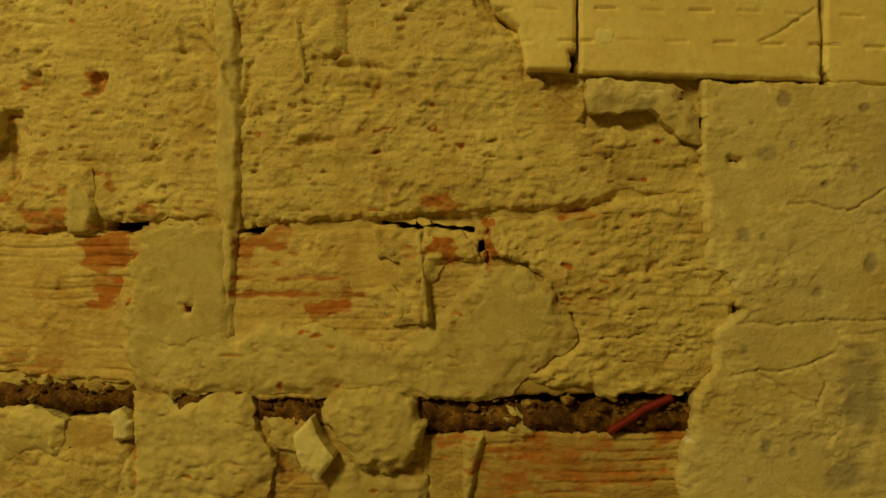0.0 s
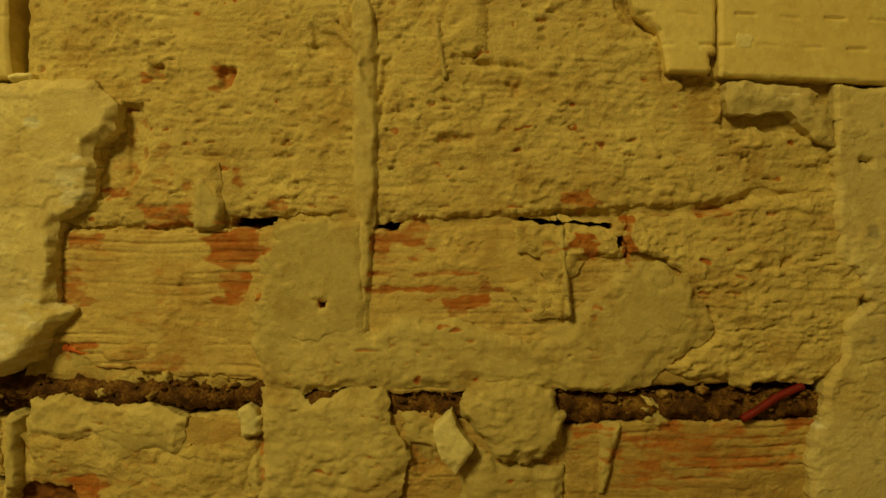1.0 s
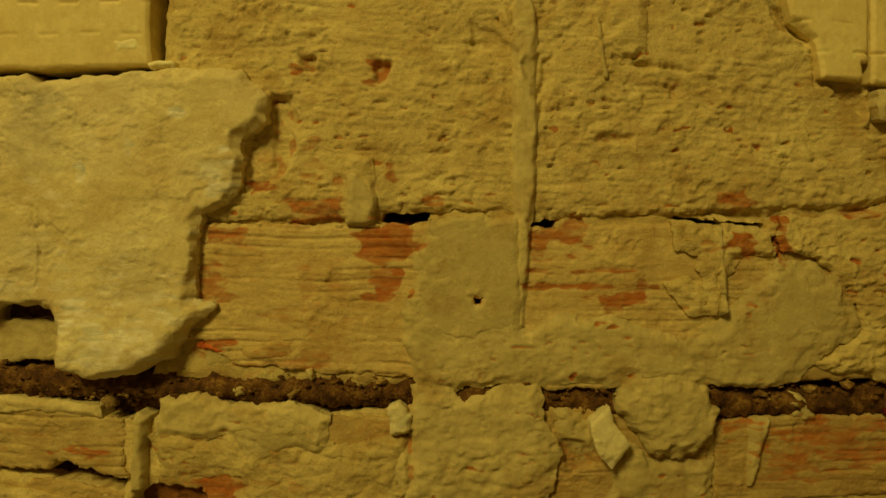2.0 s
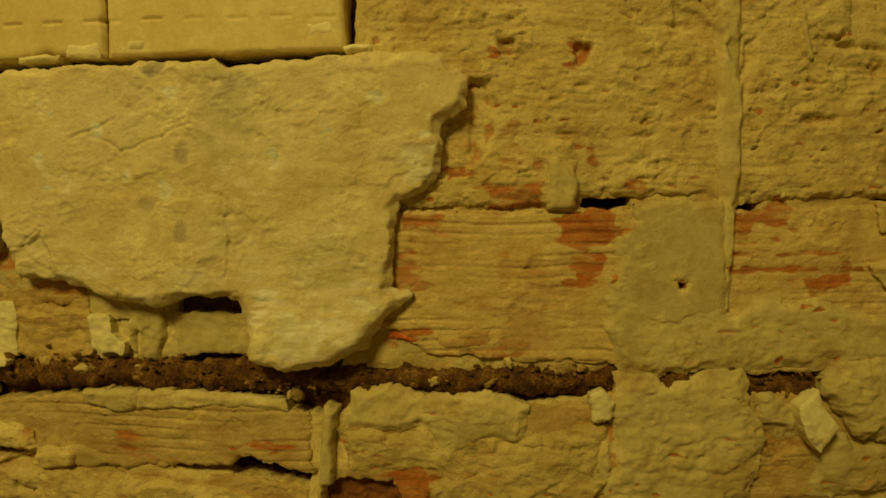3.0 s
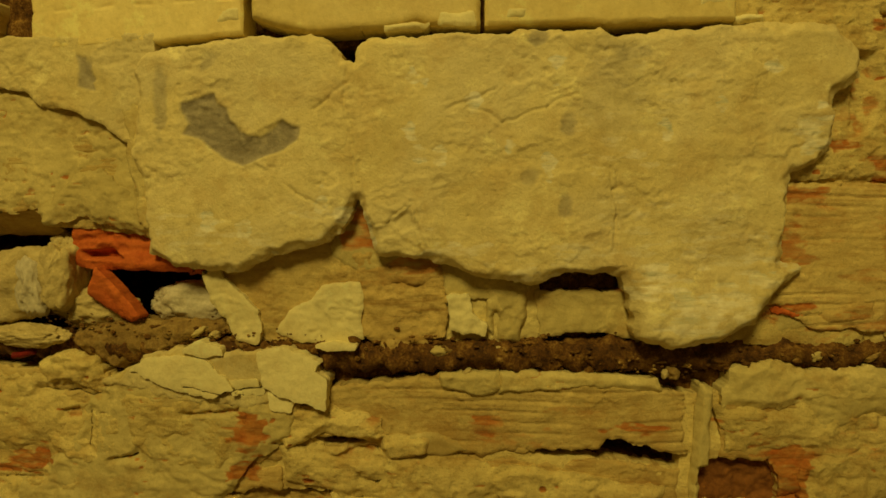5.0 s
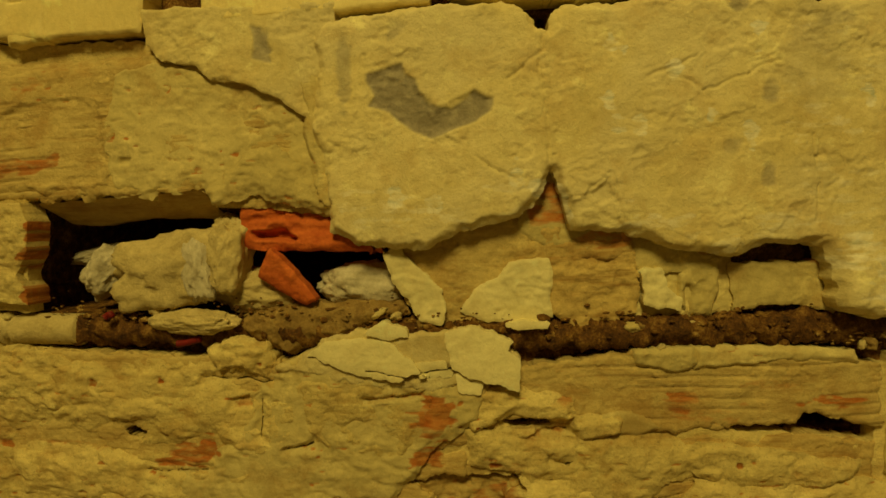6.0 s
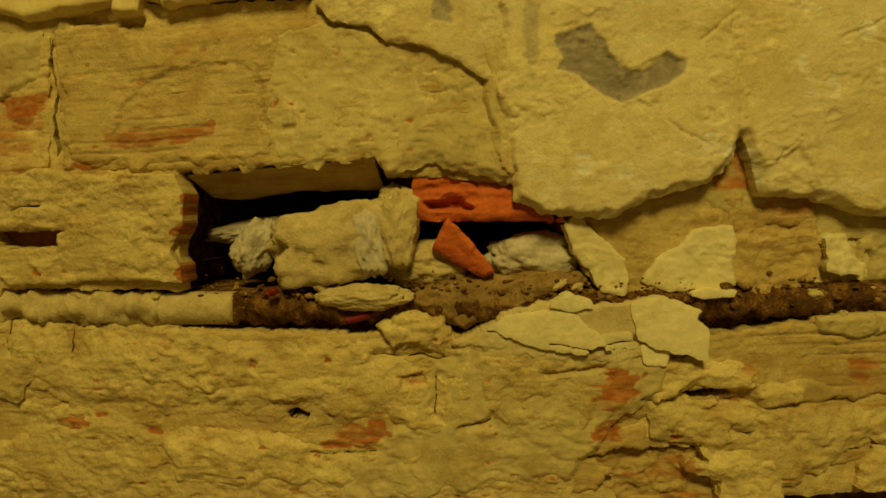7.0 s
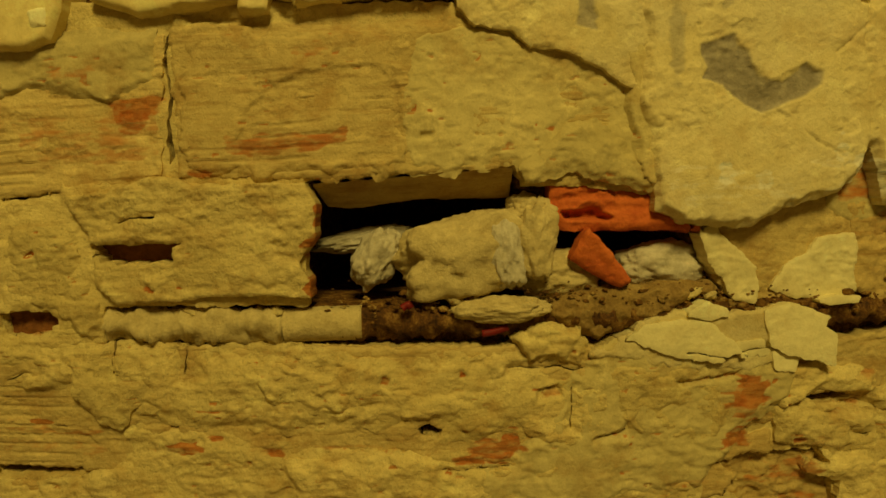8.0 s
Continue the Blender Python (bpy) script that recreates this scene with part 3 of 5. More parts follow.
for t_x, t_z in ([(-603, 159), (-572, 155), (-542, 160), (-622, 166), (-515, 164), (-488, 164), (-450, 164), (-419, 164), (-774, 164), (-792, 172), (-757, 172), (-714, 185), (-819, 184)]):
    BARE.append(((t_x, t_z), 26, 16, 0.60))
for t_x, t_z in ([(-504, 232), (-489, 194), (-450, 183), (-490, 270)]):
    BARE.append(((t_x, t_z), 40, 34, 0.50))
for t_x, t_z in ([(-1067, 169), (-1067, 150), (-1072, 138), (-1072, 122)]):
    BARE.append(((t_x, t_z), 7, 22, 1.5))
GREY_SHAPES += [
    (1.0, [(-810, 270), (-798, 273), (-790, 277), (-786, 277), (-784, 270), (-777, 266), (-775, 258), (-769, 250), (-762, 246), (-753, 245), (-746, 250), (-742, 252), (-737, 257), (-730, 252), (-725, 251), (-726, 243), (-736, 236), (-751, 231), (-767, 225), (-779, 230), (-788, 236), (-795, 244), (-810, 248), (-806, 256), (-810, 264)]),
    (0.85, [(-893, 310), (-885, 308), (-882, 298), (-879, 284), (-893, 287), (-890, 298)]), (0.5, [(-831, 288), (-821, 290), (-822, 254), (-828, 250), (-831, 270)]),
    (0.45, [(-796, 301), (-785, 303), (-788, 295), (-795, 293)]),
]
BARE_SHAPES += [
    (0.9, [(-271, 208), (-238, 209), (-234, 206), (-235, 192), (-241, 183), (-259, 184), (-273, 190)]), (0.9, [(-267, 178), (-241, 180), (-243, 168), (-254, 156), (-262, 156), (-265, 166)]),
    (0.75, [(-326, 226), (-288, 228), (-288, 212), (-322, 210)]), (0.7, [(-294, 245), (-286, 247), (-286, 228), (-292, 228)]),
    (0.8, [(-353, 238), (-336, 238), (-338, 233), (-353, 232)]), (0.75, [(-386, 207), (-354, 207), (-358, 203), (-374, 197), (-386, 193)]),
    (0.7, [(-153, 210), (-127, 209), (-114, 206), (-123, 200), (-139, 195), (-143, 187), (-154, 189)]), (0.8, [(-156, 180), (-107, 178), (-75, 179), (-75, 176), (-156, 176)]),
    (0.85, [(-159, 169), (-135, 168), (-59, 167), (-59, 164), (-135, 164), (-156, 160)]), (0.8, [(-103, 159), (-75, 167), (-71, 157), (-83, 148), (-97, 146)]),
    (0.75, [(-20, 237), (3, 241), (4, 226), (-19, 224)]), (0.9, [(-12, 209), (2, 207), (8, 199), (4, 186), (-5, 193)]),
    (0.95, [(25, 218), (32, 220), (30, 204), (37, 192), (26, 191)]), (0.8, [(74, 224), (102, 224), (92, 218), (77, 217)]),
    (0.85, [(-778, 38), (-756, 41), (-757, 28), (-767, 14), (-782, 14)]), (0.75, [(-789, 0), (-767, 6), (-766, -7), (-787, -8)]),
    (0.95, [(-401, 19), (-372, 22), (-366, 9), (-369, -20), (-385, -20), (-388, 7)]), (0.75, [(-606, 46), (-595, 45), (-584, 33), (-594, 29), (-604, 33)]),
    (0.8, [(-984, -10), (-949, -3), (-947, 8), (-932, 10), (-932, -4), (-943, -15), (-980, -15)]), (0.85, [(-774, 37), (-755, 40), (-757, 28), (-766, 14), (-778, 15)]),
    (0.8, [(-787, 1), (-766, 3), (-768, -7), (-782, -9)]), (0.8, [(-1211, 254), (-1177, 261), (-1171, 255), (-1182, 243), (-1192, 228), (-1202, 233)]),
    (0.7, [(-1160, 204), (-1138, 203), (-1140, 199), (-1156, 199)]), (0.8, [(-1203, -6), (-1163, 2), (-1166, -7), (-1183, -7)]),
    (0.5, [(-1278, 250), (-1217, 244), (-1207, 252), (-1177, 258), (-1176, 216), (-1206, 210), (-1272, 218)]), (0.7, [(-1132, 226), (-1072, 227), (-1049, 228), (-1049, 220), (-1080, 212), (-1127, 210)]),
]
# hollows with bare clay; beside the sheet and under tiles the brown paints shade
DENTS += [
    (3, 0.3, [(-197, 357), (-178, 352), (-162, 335), (-162, 319), (-180, 328), (-197, 341)]), (3, 0.25, [(-146, 331), (-138, 334), (-139, 306), (-146, 286), (-149, 306)]), (3, 0.25, [(-96, 337), (-59, 332), (-36, 327), (-40, 323), (-75, 326), (-96, 331)]), (3, 0.6, [(-267, 329), (-251, 327), (-254, 312), (-265, 314)]), (3, 0.55, [(-320, 331), (-306, 331), (-305, 319), (-316, 318)]), (3, 0.6, [(-339, 306), (-324, 298), (-320, 265), (-330, 244), (-341, 248)]), (2, 0.5, [(-59, 322), (-44, 320), (-46, 303), (-55, 305)]),
    (4, 0.3, [(72, 225), (100, 230), (119, 236), (117, 232), (100, 222), (72, 222)]), (2, 0.5, [(-90, 295), (-44, 295), (-44, 292), (-75, 292)]), (6, 0.9, [(-1297, 101), (-1264, 102), (-1263, 86), (-1294, 84)]),
    (4, 0.3, [(-36, 224), (25, 223), (26, 214), (-28, 217)]),
    (1.8, 0.12, [(-1116, 244), (-1101, 258), (-1078, 268), (-1047, 271), (-1023, 269), (-1010, 253), (-1010, 202), (-1128, 206)]),
    (6, 0.5, [(-703, 28), (-669, 29), (-671, 16), (-697, 14)]), (4, 0.35, [(-719, 16), (-667, 21), (-666, 8), (-706, 9)]),
    (3, 0.3, [(-1000, 223), (-987, 223), (-989, 217), (-998, 217)]), (7, 0.3, [(58, 322), (92, 320), (90, 297), (77, 304)]),
    # first one: brown for the shadow right of the plaster sheet's edge
    (4, 0.35, [(-353, 297), (-322, 304), (-318, 285), (-326, 249), (-342, 233), (-356, 233), (-358, 265)]), (2.5, 0.25, [(-100, 332), (-40, 331), (-44, 325), (-90, 326)]),
    (4, 0.2, [(12, 383), (31, 371), (48, 355), (46, 346), (24, 359)]), (5, 0.25, [(-1095, 312), (-975, 308), (-977, 293), (-1039, 292), (-1084, 296)]),
    (5, 0.2, [(-1161, 317), (-1095, 308), (-1096, 290), (-1107, 290), (-1111, 301), (-1154, 307)]), (3, 0.25, [(-163, 327), (-147, 338), (-138, 318), (-150, 298)]),
    (2.5, 0.6, [(134, 188), (144, 188), (142, 179), (134, 179)]), (3, 0.7, [(-318, 329), (-307, 329), (-306, 318), (-316, 316)]),
    (3, 0.7, [(-267, 325), (-250, 327), (-257, 309), (-264, 311)]), (2.5, 0.5, [(-286, 311), (-278, 311), (-279, 306), (-286, 306)]),
    (2.5, 0.4, [(-203, 343), (-184, 346), (-178, 336), (-197, 331)]), (2.5, 0.5, [(-65, 316), (-42, 318), (-42, 308), (-59, 305)]),
    (3, 0.5, [(-110, 279), (-79, 277), (-80, 269), (-106, 271)]), (5, 0.5, [(-925, 40), (-906, 43), (-902, 33), (-921, 31)]),
    (5, 0.7, [(-822, 43), (-776, 48), (-777, 44), (-820, 38)]),
    (2.6, 0.0, [(-680, 181), (-663, 185), (-647, 198), (-642, 177), (-635, 152), (-678, 152)]), (1.6, 0.0, [(-810, 270), (-798, 273), (-786, 277), (-775, 258), (-762, 246), (-737, 257), (-725, 251), (-736, 236), (-767, 225), (-795, 244), (-810, 248)]),
    (2, 0.0, [(-510, 221), (-504, 221), (-503, 205), (-509, 204)]),
    (4, 0.6, [(-241, 58), (-233, 63), (-231, 20), (-238, 10)]), (4, 0.5, [(-129, 54), (-109, 51), (-101, 30), (-117, 25), (-126, 33)]),
]
HOLES += [[(-788, -21), (-765, -16), (-712, -14), (-705, -24), (-722, -29), (-695, -40), (-694, -75), (-757, -70), (-768, -52), (-781, -44), (-772, -33)], [(-724, 26), (-689, 28), (-686, 23), (-715, 20)]]
for t_x, t_z in ([(-645, 284), (-637, 278), (-647, 251), (-642, 232), (-603, 268), (-548, 289), (-580, 232), (-553, 221), (-474, 244), (-437, 259), (-402, 290), (-626, 232), (-765, 180), (-792, 184), (-710, 201)]):
    BARE.append(((t_x, t_z), 6, 11, 0.75))
for t_x, t_z in ([(201, 286), (228, 270), (248, 241), (209, 204), (268, 253), (229, 171), (198, 122), (231, 46), (203, 27)]):
    GREY.append(((t_x, t_z), 3, 4, 0.6))
BARE_SHAPES += [(0.7, [(-701, 195), (-680, 197), (-674, 182), (-670, 159), (-701, 163)]), (0.5, [(-674, 157), (-635, 159), (-629, 147), (-670, 145)])]
BARE += [
    ((-313, 147), 30, 22, 0.6), ((-299, 122), 40, 14, 0.55), ((-310, 217), 26, 14, 0.6), ((-330, 39), 18, 12, 0.5),
    ((-374, 249), 16, 24, 0.7), ((-382, 165), 16, 26, 0.6), ((-318, 142), 60, 6, 0.5), ((-342, 109), 60, 8, 0.7),
    ((-729, -39), 30, 16, 0.9), ((-365, 99), 30, 6, 0.7),
]
HOLES += [[(-1300, 102), (-1282, 103), (-1261, 100), (-1259, 93), (-1268, 84), (-1294, 83), (-1299, 89)]]
HOLES += [[(-1228, 153), (-1162, 152), (-1170, 149), (-1171, 139), (-1190, 138), (-1221, 139)]]
BARE += [
    ((-534, 49), 50, 10, 0.50), ((-574, 30), 40, 12, 0.55), ((-473, 80), 20, 6, 0.55), ((-350, 22), 40, 12, 0.55),
    ((-278, 61), 40, 14, 0.5), ((-311, 183), 40, 20, 0.5), ((-274, 114), 50, 10, 0.5), ((-305, 14), 40, 8, 0.55),
    ((-290, 163), 30, 26, 0.48), ((-355, 187), 16, 20, 0.5), ((-310, 255), 14, 26, 0.55),
    ((-1117, 251), 60, 20, 0.35), ((-1272, 212), 40, 10, 0.55), ((-1043, -4), 70, 6, 0.5), ((-1274, -7), 50, 10, 0.55),
    ((-823, -35), 40, 10, 0.5), ((-719, -8), 30, 6, 0.6),
]


# ---- the room, plain round the camera ----
box_object("floor", (-3.5, -4.2, -0.1), (2.5, 1.2, 0.0), BOARDS, "dusty grey floor of the room")
box_object("ceiling", (-3.5, -4.2, 3.0), (2.5, 1.2, 3.1), ROOM, "plain painted ceiling of the room")
box_object("wall_south", (-3.5, -4.3, 0.0), (2.5, -4.2, 3.0), ROOM, "plain painted wall behind the way")
box_object("wall_east", (2.5, -4.3, 0.0), (2.6, 1.2, 3.0), ROOM, "plain painted side wall of the room")
box_object("wall_west", (-3.6, -4.3, 0.0), (-3.5, 1.2, 3.0), ROOM, "plain painted side wall of the room")

# ---- the old wall: backing of crumbled mortar, with the cavity ----
CAVITY = [(-1089, 191), (-936, 197), (-928, 183), (-912, 177), (-910, 152), (-808, 149), (-792, 123), (-792, 103), (-863, 102), (-1039, 101), (-1097, 102), (-1096, 122), (-1095, 150)]
SOLE = [(-1105, 101), (-778, 102), (-778, 68), (-1107, 70)]


def backing():
    xs = np.concatenate([np.arange(-3.50, -1.40, 0.03), np.arange(-1.40, 0.40, 0.003), np.arange(0.40, 2.53, 0.03)])
    zs = np.concatenate([np.arange(-0.12, 0.90, 0.06), np.arange(0.90, 1.46, 0.003), np.arange(1.46, 3.13, 0.06)])
    x, z = np.meshgrid(xs, zs)
    seen = ramp(x, -1.42, -1.36) * (1 - ramp(x, 0.34, 0.40)) * ramp(z, 0.90, 0.94) * (1 - ramp(z, 1.40, 1.45))
    h = -0.004 + seen * (-0.019 + 0.0022 * fbm(x, z, 0.02, 4, 5)) + 0.001 * fbm(x, z, 0.1, 3, 8)
    hole = outline_distance(x, z, [(a / 1000, 1 + b / 1000) for a, b in CAVITY])
    h = np.where(hole < -0.002, -0.30, h)
    for some in HOLES:
        spots = [(a / 1000, 1 + b / 1000) for a, b in some]
        h = h - 0.05 * ramp(-outline_distance(x, z, spots), 0.0, 0.004)
    ny, nx = x.shape
    front = np.stack(on_wall(x.ravel(), h.ravel(), z.ravel()), 1)
    back = np.stack(on_wall(x.ravel(), h.ravel() * 0 - 0.42, z.ravel()), 1)
    k = np.arange(nx * ny).reshape(ny, nx)
    quad = np.stack([k[:-1, :-1], k[:-1, 1:], k[1:, 1:], k[1:, :-1]], -1).reshape(-1, 4)
    faces = [quad, quad[:, ::-1] + nx * ny]
    for edge in (k[0, ::-1], k[-1], k[:, 0], k[::-1, -1]):
        a, b = edge[:-1], edge[1:]
        faces.append(np.stack([a, b, b + nx * ny, a + nx * ny], 1))
    ob = mesh_object("wall_north", np.concatenate([front, back]), np.concatenate(faces), DIRT)
    ob.data.materials.append(COAT)
    open_part = (seen[:-1, :-1] > 0.2).ravel()
    index = np.ones(len(ob.data.polygons), np.int32)
    index[: len(open_part)] = np.where(open_part, 0, 1)
    ob.data.polygons.foreach_set("material_index", index)
    return ob


wall = tagged(backing(), "old uneven masonry wall with broken plaster and bare clay bricks", "wall", kind="structure")

# ---- bedding mortar between the bricks ----
def bed(outline, h):
    return slab("mortar_bed", outline, h, 14, COAT, wall, coarse=(1.6, 26), fine=(0.6, 7), jag=(2.0, 14), edge=2.0, flakes=0.8, pits=1.5, step=2.5)


bed([(-416, 424), (81, 398), (179, 325), (182, 91), (149, 91), (99, 94), (41, 90), (-234, 90), (-430, 97)], -8)
bed([(-433, 59), (-239, 76), (-136, 71), (-14, 62), (173, 57), (174, -15), (-445, -44)], -10)
bed([(-975, 53), (-720, 61), (-630, 71), (-453, 62), (-306, 58), (-302, -32), (-989, -80)], -9)
bed([(-1351, 337), (-838, 297), (-828, 174), (-926, 184), (-935, 196), (-1076, 193), (-1080, 190), (-1369, 181)], -6)
bed([(-1366, 204), (-1080, 190), (-1080, 104), (-1224, 106), (-1229, 74), (-1383, 71)], -4)
bed([(-1382, 74), (-1182, 76), (-882, 69), (-787, 53), (-692, 47), (-687, -85), (-1408, -100)], -8)

# ---- bricks behind the coats, course by course ----
def brick(outline, h, mat=None, **more):
    opts = dict(coarse=(1.0, 45), fine=(0.35, 8), jag=(2.2, 14), edge=2.0, score=1.0, stretch=2.0, flakes=0.6, pits=1.3)
    opts.update(more)
    return slab("brick", outline, h, 24, mat or WASH, wall, **opts)


brick([(-408, 208), (-233, 211), (-156, 209), (-155, 103), (-238, 100), (-310, 102), (-342, 108), (-359, 104), (-392, 124), (-409, 123)], -4, FACE, score=1.7)
brick([(-155, 210), (26, 214), (26, 92), (-159, 90)], -4, FACE)
brick([(28, 220), (178, 221), (180, 92), (28, 92)], -6)
brick([(-13, 62), (41, 65), (170, 59), (173, -5), (-13, -1)], -7, score=1.5)
brick([(-240, 78), (-20, 75), (-16, -3), (-244, -13)], -7)
brick([(-427, 66), (-238, 70), (-235, -7), (-428, -17)], -6)
brick([(-714, 63), (-629, 76), (-454, 63), (-453, 19), (-511, 21), (-564, 19), (-715, 13)], -5, FACE, score=1.6)
brick([(-938, 56), (-720, 62), (-722, 11), (-945, -22)], -6)
brick([(-746, 3), (-564, 14), (-543, 9), (-507, 16), (-457, 5), (-456, -24), (-747, -37)], -8)
brick([(-973, -30), (-748, 1), (-750, -42), (-978, -74)], -6)
brick([(-1334, 297), (-1170, 299), (-1176, 199), (-1249, 192), (-1346, 189)], -4, FACE, score=1.5)
brick([(-1164, 305), (-1002, 299), (-840, 285), (-834, 180), (-926, 184), (-935, 196), (-1074, 193), (-1166, 199)], -4, FACE, score=1.5)
brick([(-1347, 187), (-1259, 190), (-1238, 168), (-1238, 115), (-1222, 98), (-1226, 76), (-1361, 74)], -5, COAT, score=0.3)
brick([(-1367, 69), (-1179, 75), (-1184, -23), (-1381, -36)], -4, FACE, score=1.3)
brick([(-1174, 75), (-883, 69), (-882, -22), (-1181, -23)], -4, FACE, score=0.8)
brick([(-1385, -44), (-1110, -24), (-941, -24), (-941, -60), (-1391, -85)], -6, score=0.5)
brick([(-939, -25), (-790, -31), (-778, -11), (-699, -19), (-696, -75), (-939, -61)], -9, score=0.5)

# the brick beside the cavity, standing proud, with its open core
brick([(-1242, 188), (-1207, 193), (-1178, 201), (-1153, 193), (-1077, 191), (-1070, 175), (-1070, 154), (-1083, 135), (-1076, 120), (-1076, 111), (-1114, 113), (-1171, 110), (-1211, 108), (-1226, 123), (-1227, 151), (-1235, 170)],
      3, COAT, score=0.2, blobs=0.8, coarse=(2.0, 28), fine=(0.6, 8), jag=(1.4, 14), lumps=1.4, tilt=(0.032, 0.0))

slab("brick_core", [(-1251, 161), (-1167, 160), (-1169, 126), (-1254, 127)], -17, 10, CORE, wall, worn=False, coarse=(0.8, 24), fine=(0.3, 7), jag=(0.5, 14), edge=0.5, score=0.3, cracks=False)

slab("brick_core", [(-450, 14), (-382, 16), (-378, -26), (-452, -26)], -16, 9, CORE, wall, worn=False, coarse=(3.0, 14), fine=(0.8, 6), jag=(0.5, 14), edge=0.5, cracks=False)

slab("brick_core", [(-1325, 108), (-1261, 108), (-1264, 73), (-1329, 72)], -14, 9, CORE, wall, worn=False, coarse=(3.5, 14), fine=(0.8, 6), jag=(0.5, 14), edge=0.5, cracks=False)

# ---- the sheets of render and plaster ----
def coat(outline, h, mat=None, name="render_patch", **more):
    opts = dict(coarse=(1.2, 30), fine=(0.5, 7), jag=(2.4, 14), edge=2.5)
    if name == "render_patch":
        opts.update(jag=(4.0, 20), edge=0.6, fine=(0.4, 6), feather=(3.5, 12.0), flakes=0.25, pits=1.8, comb=0.30)
    elif name == "mortar_ridge":
        opts.update(jag=(1.2, 18), edge=0.6, feather=(4.0, 6.0), flakes=0.25)
    elif name == "plaster_sheet":
        opts.update(flakes=0.6, pits=2.0, edge=1.4)
    else:
        opts.update(flakes=0.5, edge=1.4)
    opts.update(more)
    return slab(name, outline, h, 16, mat or COAT, wall, **opts)


# rough scratch coat of the upper courses
coat([(-410, 431), (14, 405), (32, 364), (49, 352), (55, 324), (93, 319), (95, 285), (142, 281), (189, 266), (189, 233), (120, 235), (72, 224), (29, 224), (21, 222), (-52, 221), (-91, 217), (-134, 216), (-155, 217), (-200, 221), (-227, 220), (-262, 220), (-284, 212), (-346, 212), (-416, 216)],
     -4, coarse=(2.0, 44), fine=(0.4, 6), lumps=0.9, blobs=0.5, drags=0.5, stretch=2.0, comb=0.95, flakes=0.3, pits=2.2, feather=(3.0, 6.0), jag=(3.0, 16))
# the middle course, right part
coat([(27, 219), (72, 220), (117, 233), (188, 241), (193, 180), (205, 146), (189, 113), (167, 93), (151, 89), (135, 94), (113, 88), (93, 95), (74, 96), (57, 106), (78, 120), (90, 132), (81, 157), (55, 186), (28, 192)],
     -1, coarse=(2.0, 30), fine=(0.5, 7), lumps=1.4, blobs=0.9, drags=0.8, stretch=1.6, comb=0.9, pits=2.4, flakes=0.35, feather=(3.0, 6.0), jag=(3.0, 16))
# smooth smear over the joint
coat([(-224, 215), (-159, 217), (-157, 138), (-127, 146), (-91, 144), (-52, 132), (-40, 126), (-19, 138), (25, 187), (55, 182), (81, 157), (89, 133), (78, 120), (55, 109), (42, 93), (17, 90), (-40, 91), (-60, 97), (-92, 93), (-232, 92), (-239, 115), (-244, 136), (-240, 166), (-228, 196)],
     0, SMEAR, coarse=(0.9, 50), fine=(0.5, 9), lumps=0.8)
coat([(-53, 216), (-19, 219), (2, 213), (19, 205), (21, 190), (2, 187), (-11, 175), (-15, 146), (-20, 142), (-36, 187), (-48, 193)],
     3, coarse=(1.0, 20), lumps=1.6)
coat([(-59, 170), (-40, 173), (-25, 162), (-21, 146), (-34, 143), (-49, 156)], 3, COAT, coarse=(0.8, 18), jag=(2.0, 12))
coat([(-168, 395), (-153, 387), (-149, 350), (-148, 305), (-149, 236), (-152, 188), (-155, 136), (-161, 136), (-162, 196), (-166, 245), (-167, 318)], 1.0, SMEAR, "mortar_ridge", feather=(4.0, 5.0), coarse=(0.7, 20))
coat([(-108, 370), (-102, 353), (-97, 317), (-103, 314), (-110, 349)], 0, SMEAR, "mortar_ridge", jag=(1.0, 12), edge=4)
coat([(-22, 214), (-16, 214), (-10, 147), (-16, 144)], 5, SMEAR, "mortar_ridge", jag=(1.0, 12), edge=4)
coat([(-285, 245), (-275, 249), (-261, 230), (-263, 212), (-273, 208), (-284, 210)], 2, SMEAR, "mortar_lump", jag=(1.5, 12), edge=6)
coat([(-362, 122), (-322, 126), (-320, 112), (-362, 110)], -3, WASH, jag=(1.5, 12), feather=(2.0, 6.0))
coat([(-105, 369), (-70, 393), (-67, 338), (-79, 332), (-100, 333)], -1, COAT, lumps=2.0, edge=6)

coat([(-222, 213), (-161, 216), (-156, 183), (-157, 132), (-190, 128), (-236, 132), (-226, 187)], 0.6, SMEAR, coarse=(0.6, 50), fine=(0.15, 7), flakes=0.10, pits=0, comb=0, jag=(4, 20), feather=(2.0, 8.0))
coat([(21, 184), (47, 184), (74, 166), (83, 137), (62, 118), (26, 116), (12, 140)], 1, SMEAR, coarse=(0.6, 50), fine=(0.15, 7), flakes=0.10, pits=0.5, comb=0, jag=(4, 20), feather=(3.0, 18.0))

# sags and runs of the scratch coat
for piece, h in (
    ([(-184, 381), (-175, 381), (-166, 360), (-158, 341), (-162, 335), (-175, 356)], -1.0),
    ([(-112, 362), (-103, 363), (-101, 345), (-98, 317), (-103, 314), (-108, 342)], -1.0),
    ([(-284, 260), (-265, 259), (-261, 226), (-266, 213), (-281, 212), (-286, 230)], 0.3),
):
    coat(piece, h, COAT, "mortar_ridge", coarse=(1.0, 14), jag=(1.5, 10), feather=(3.5, 6.0), lumps=0.6, comb=0.2)

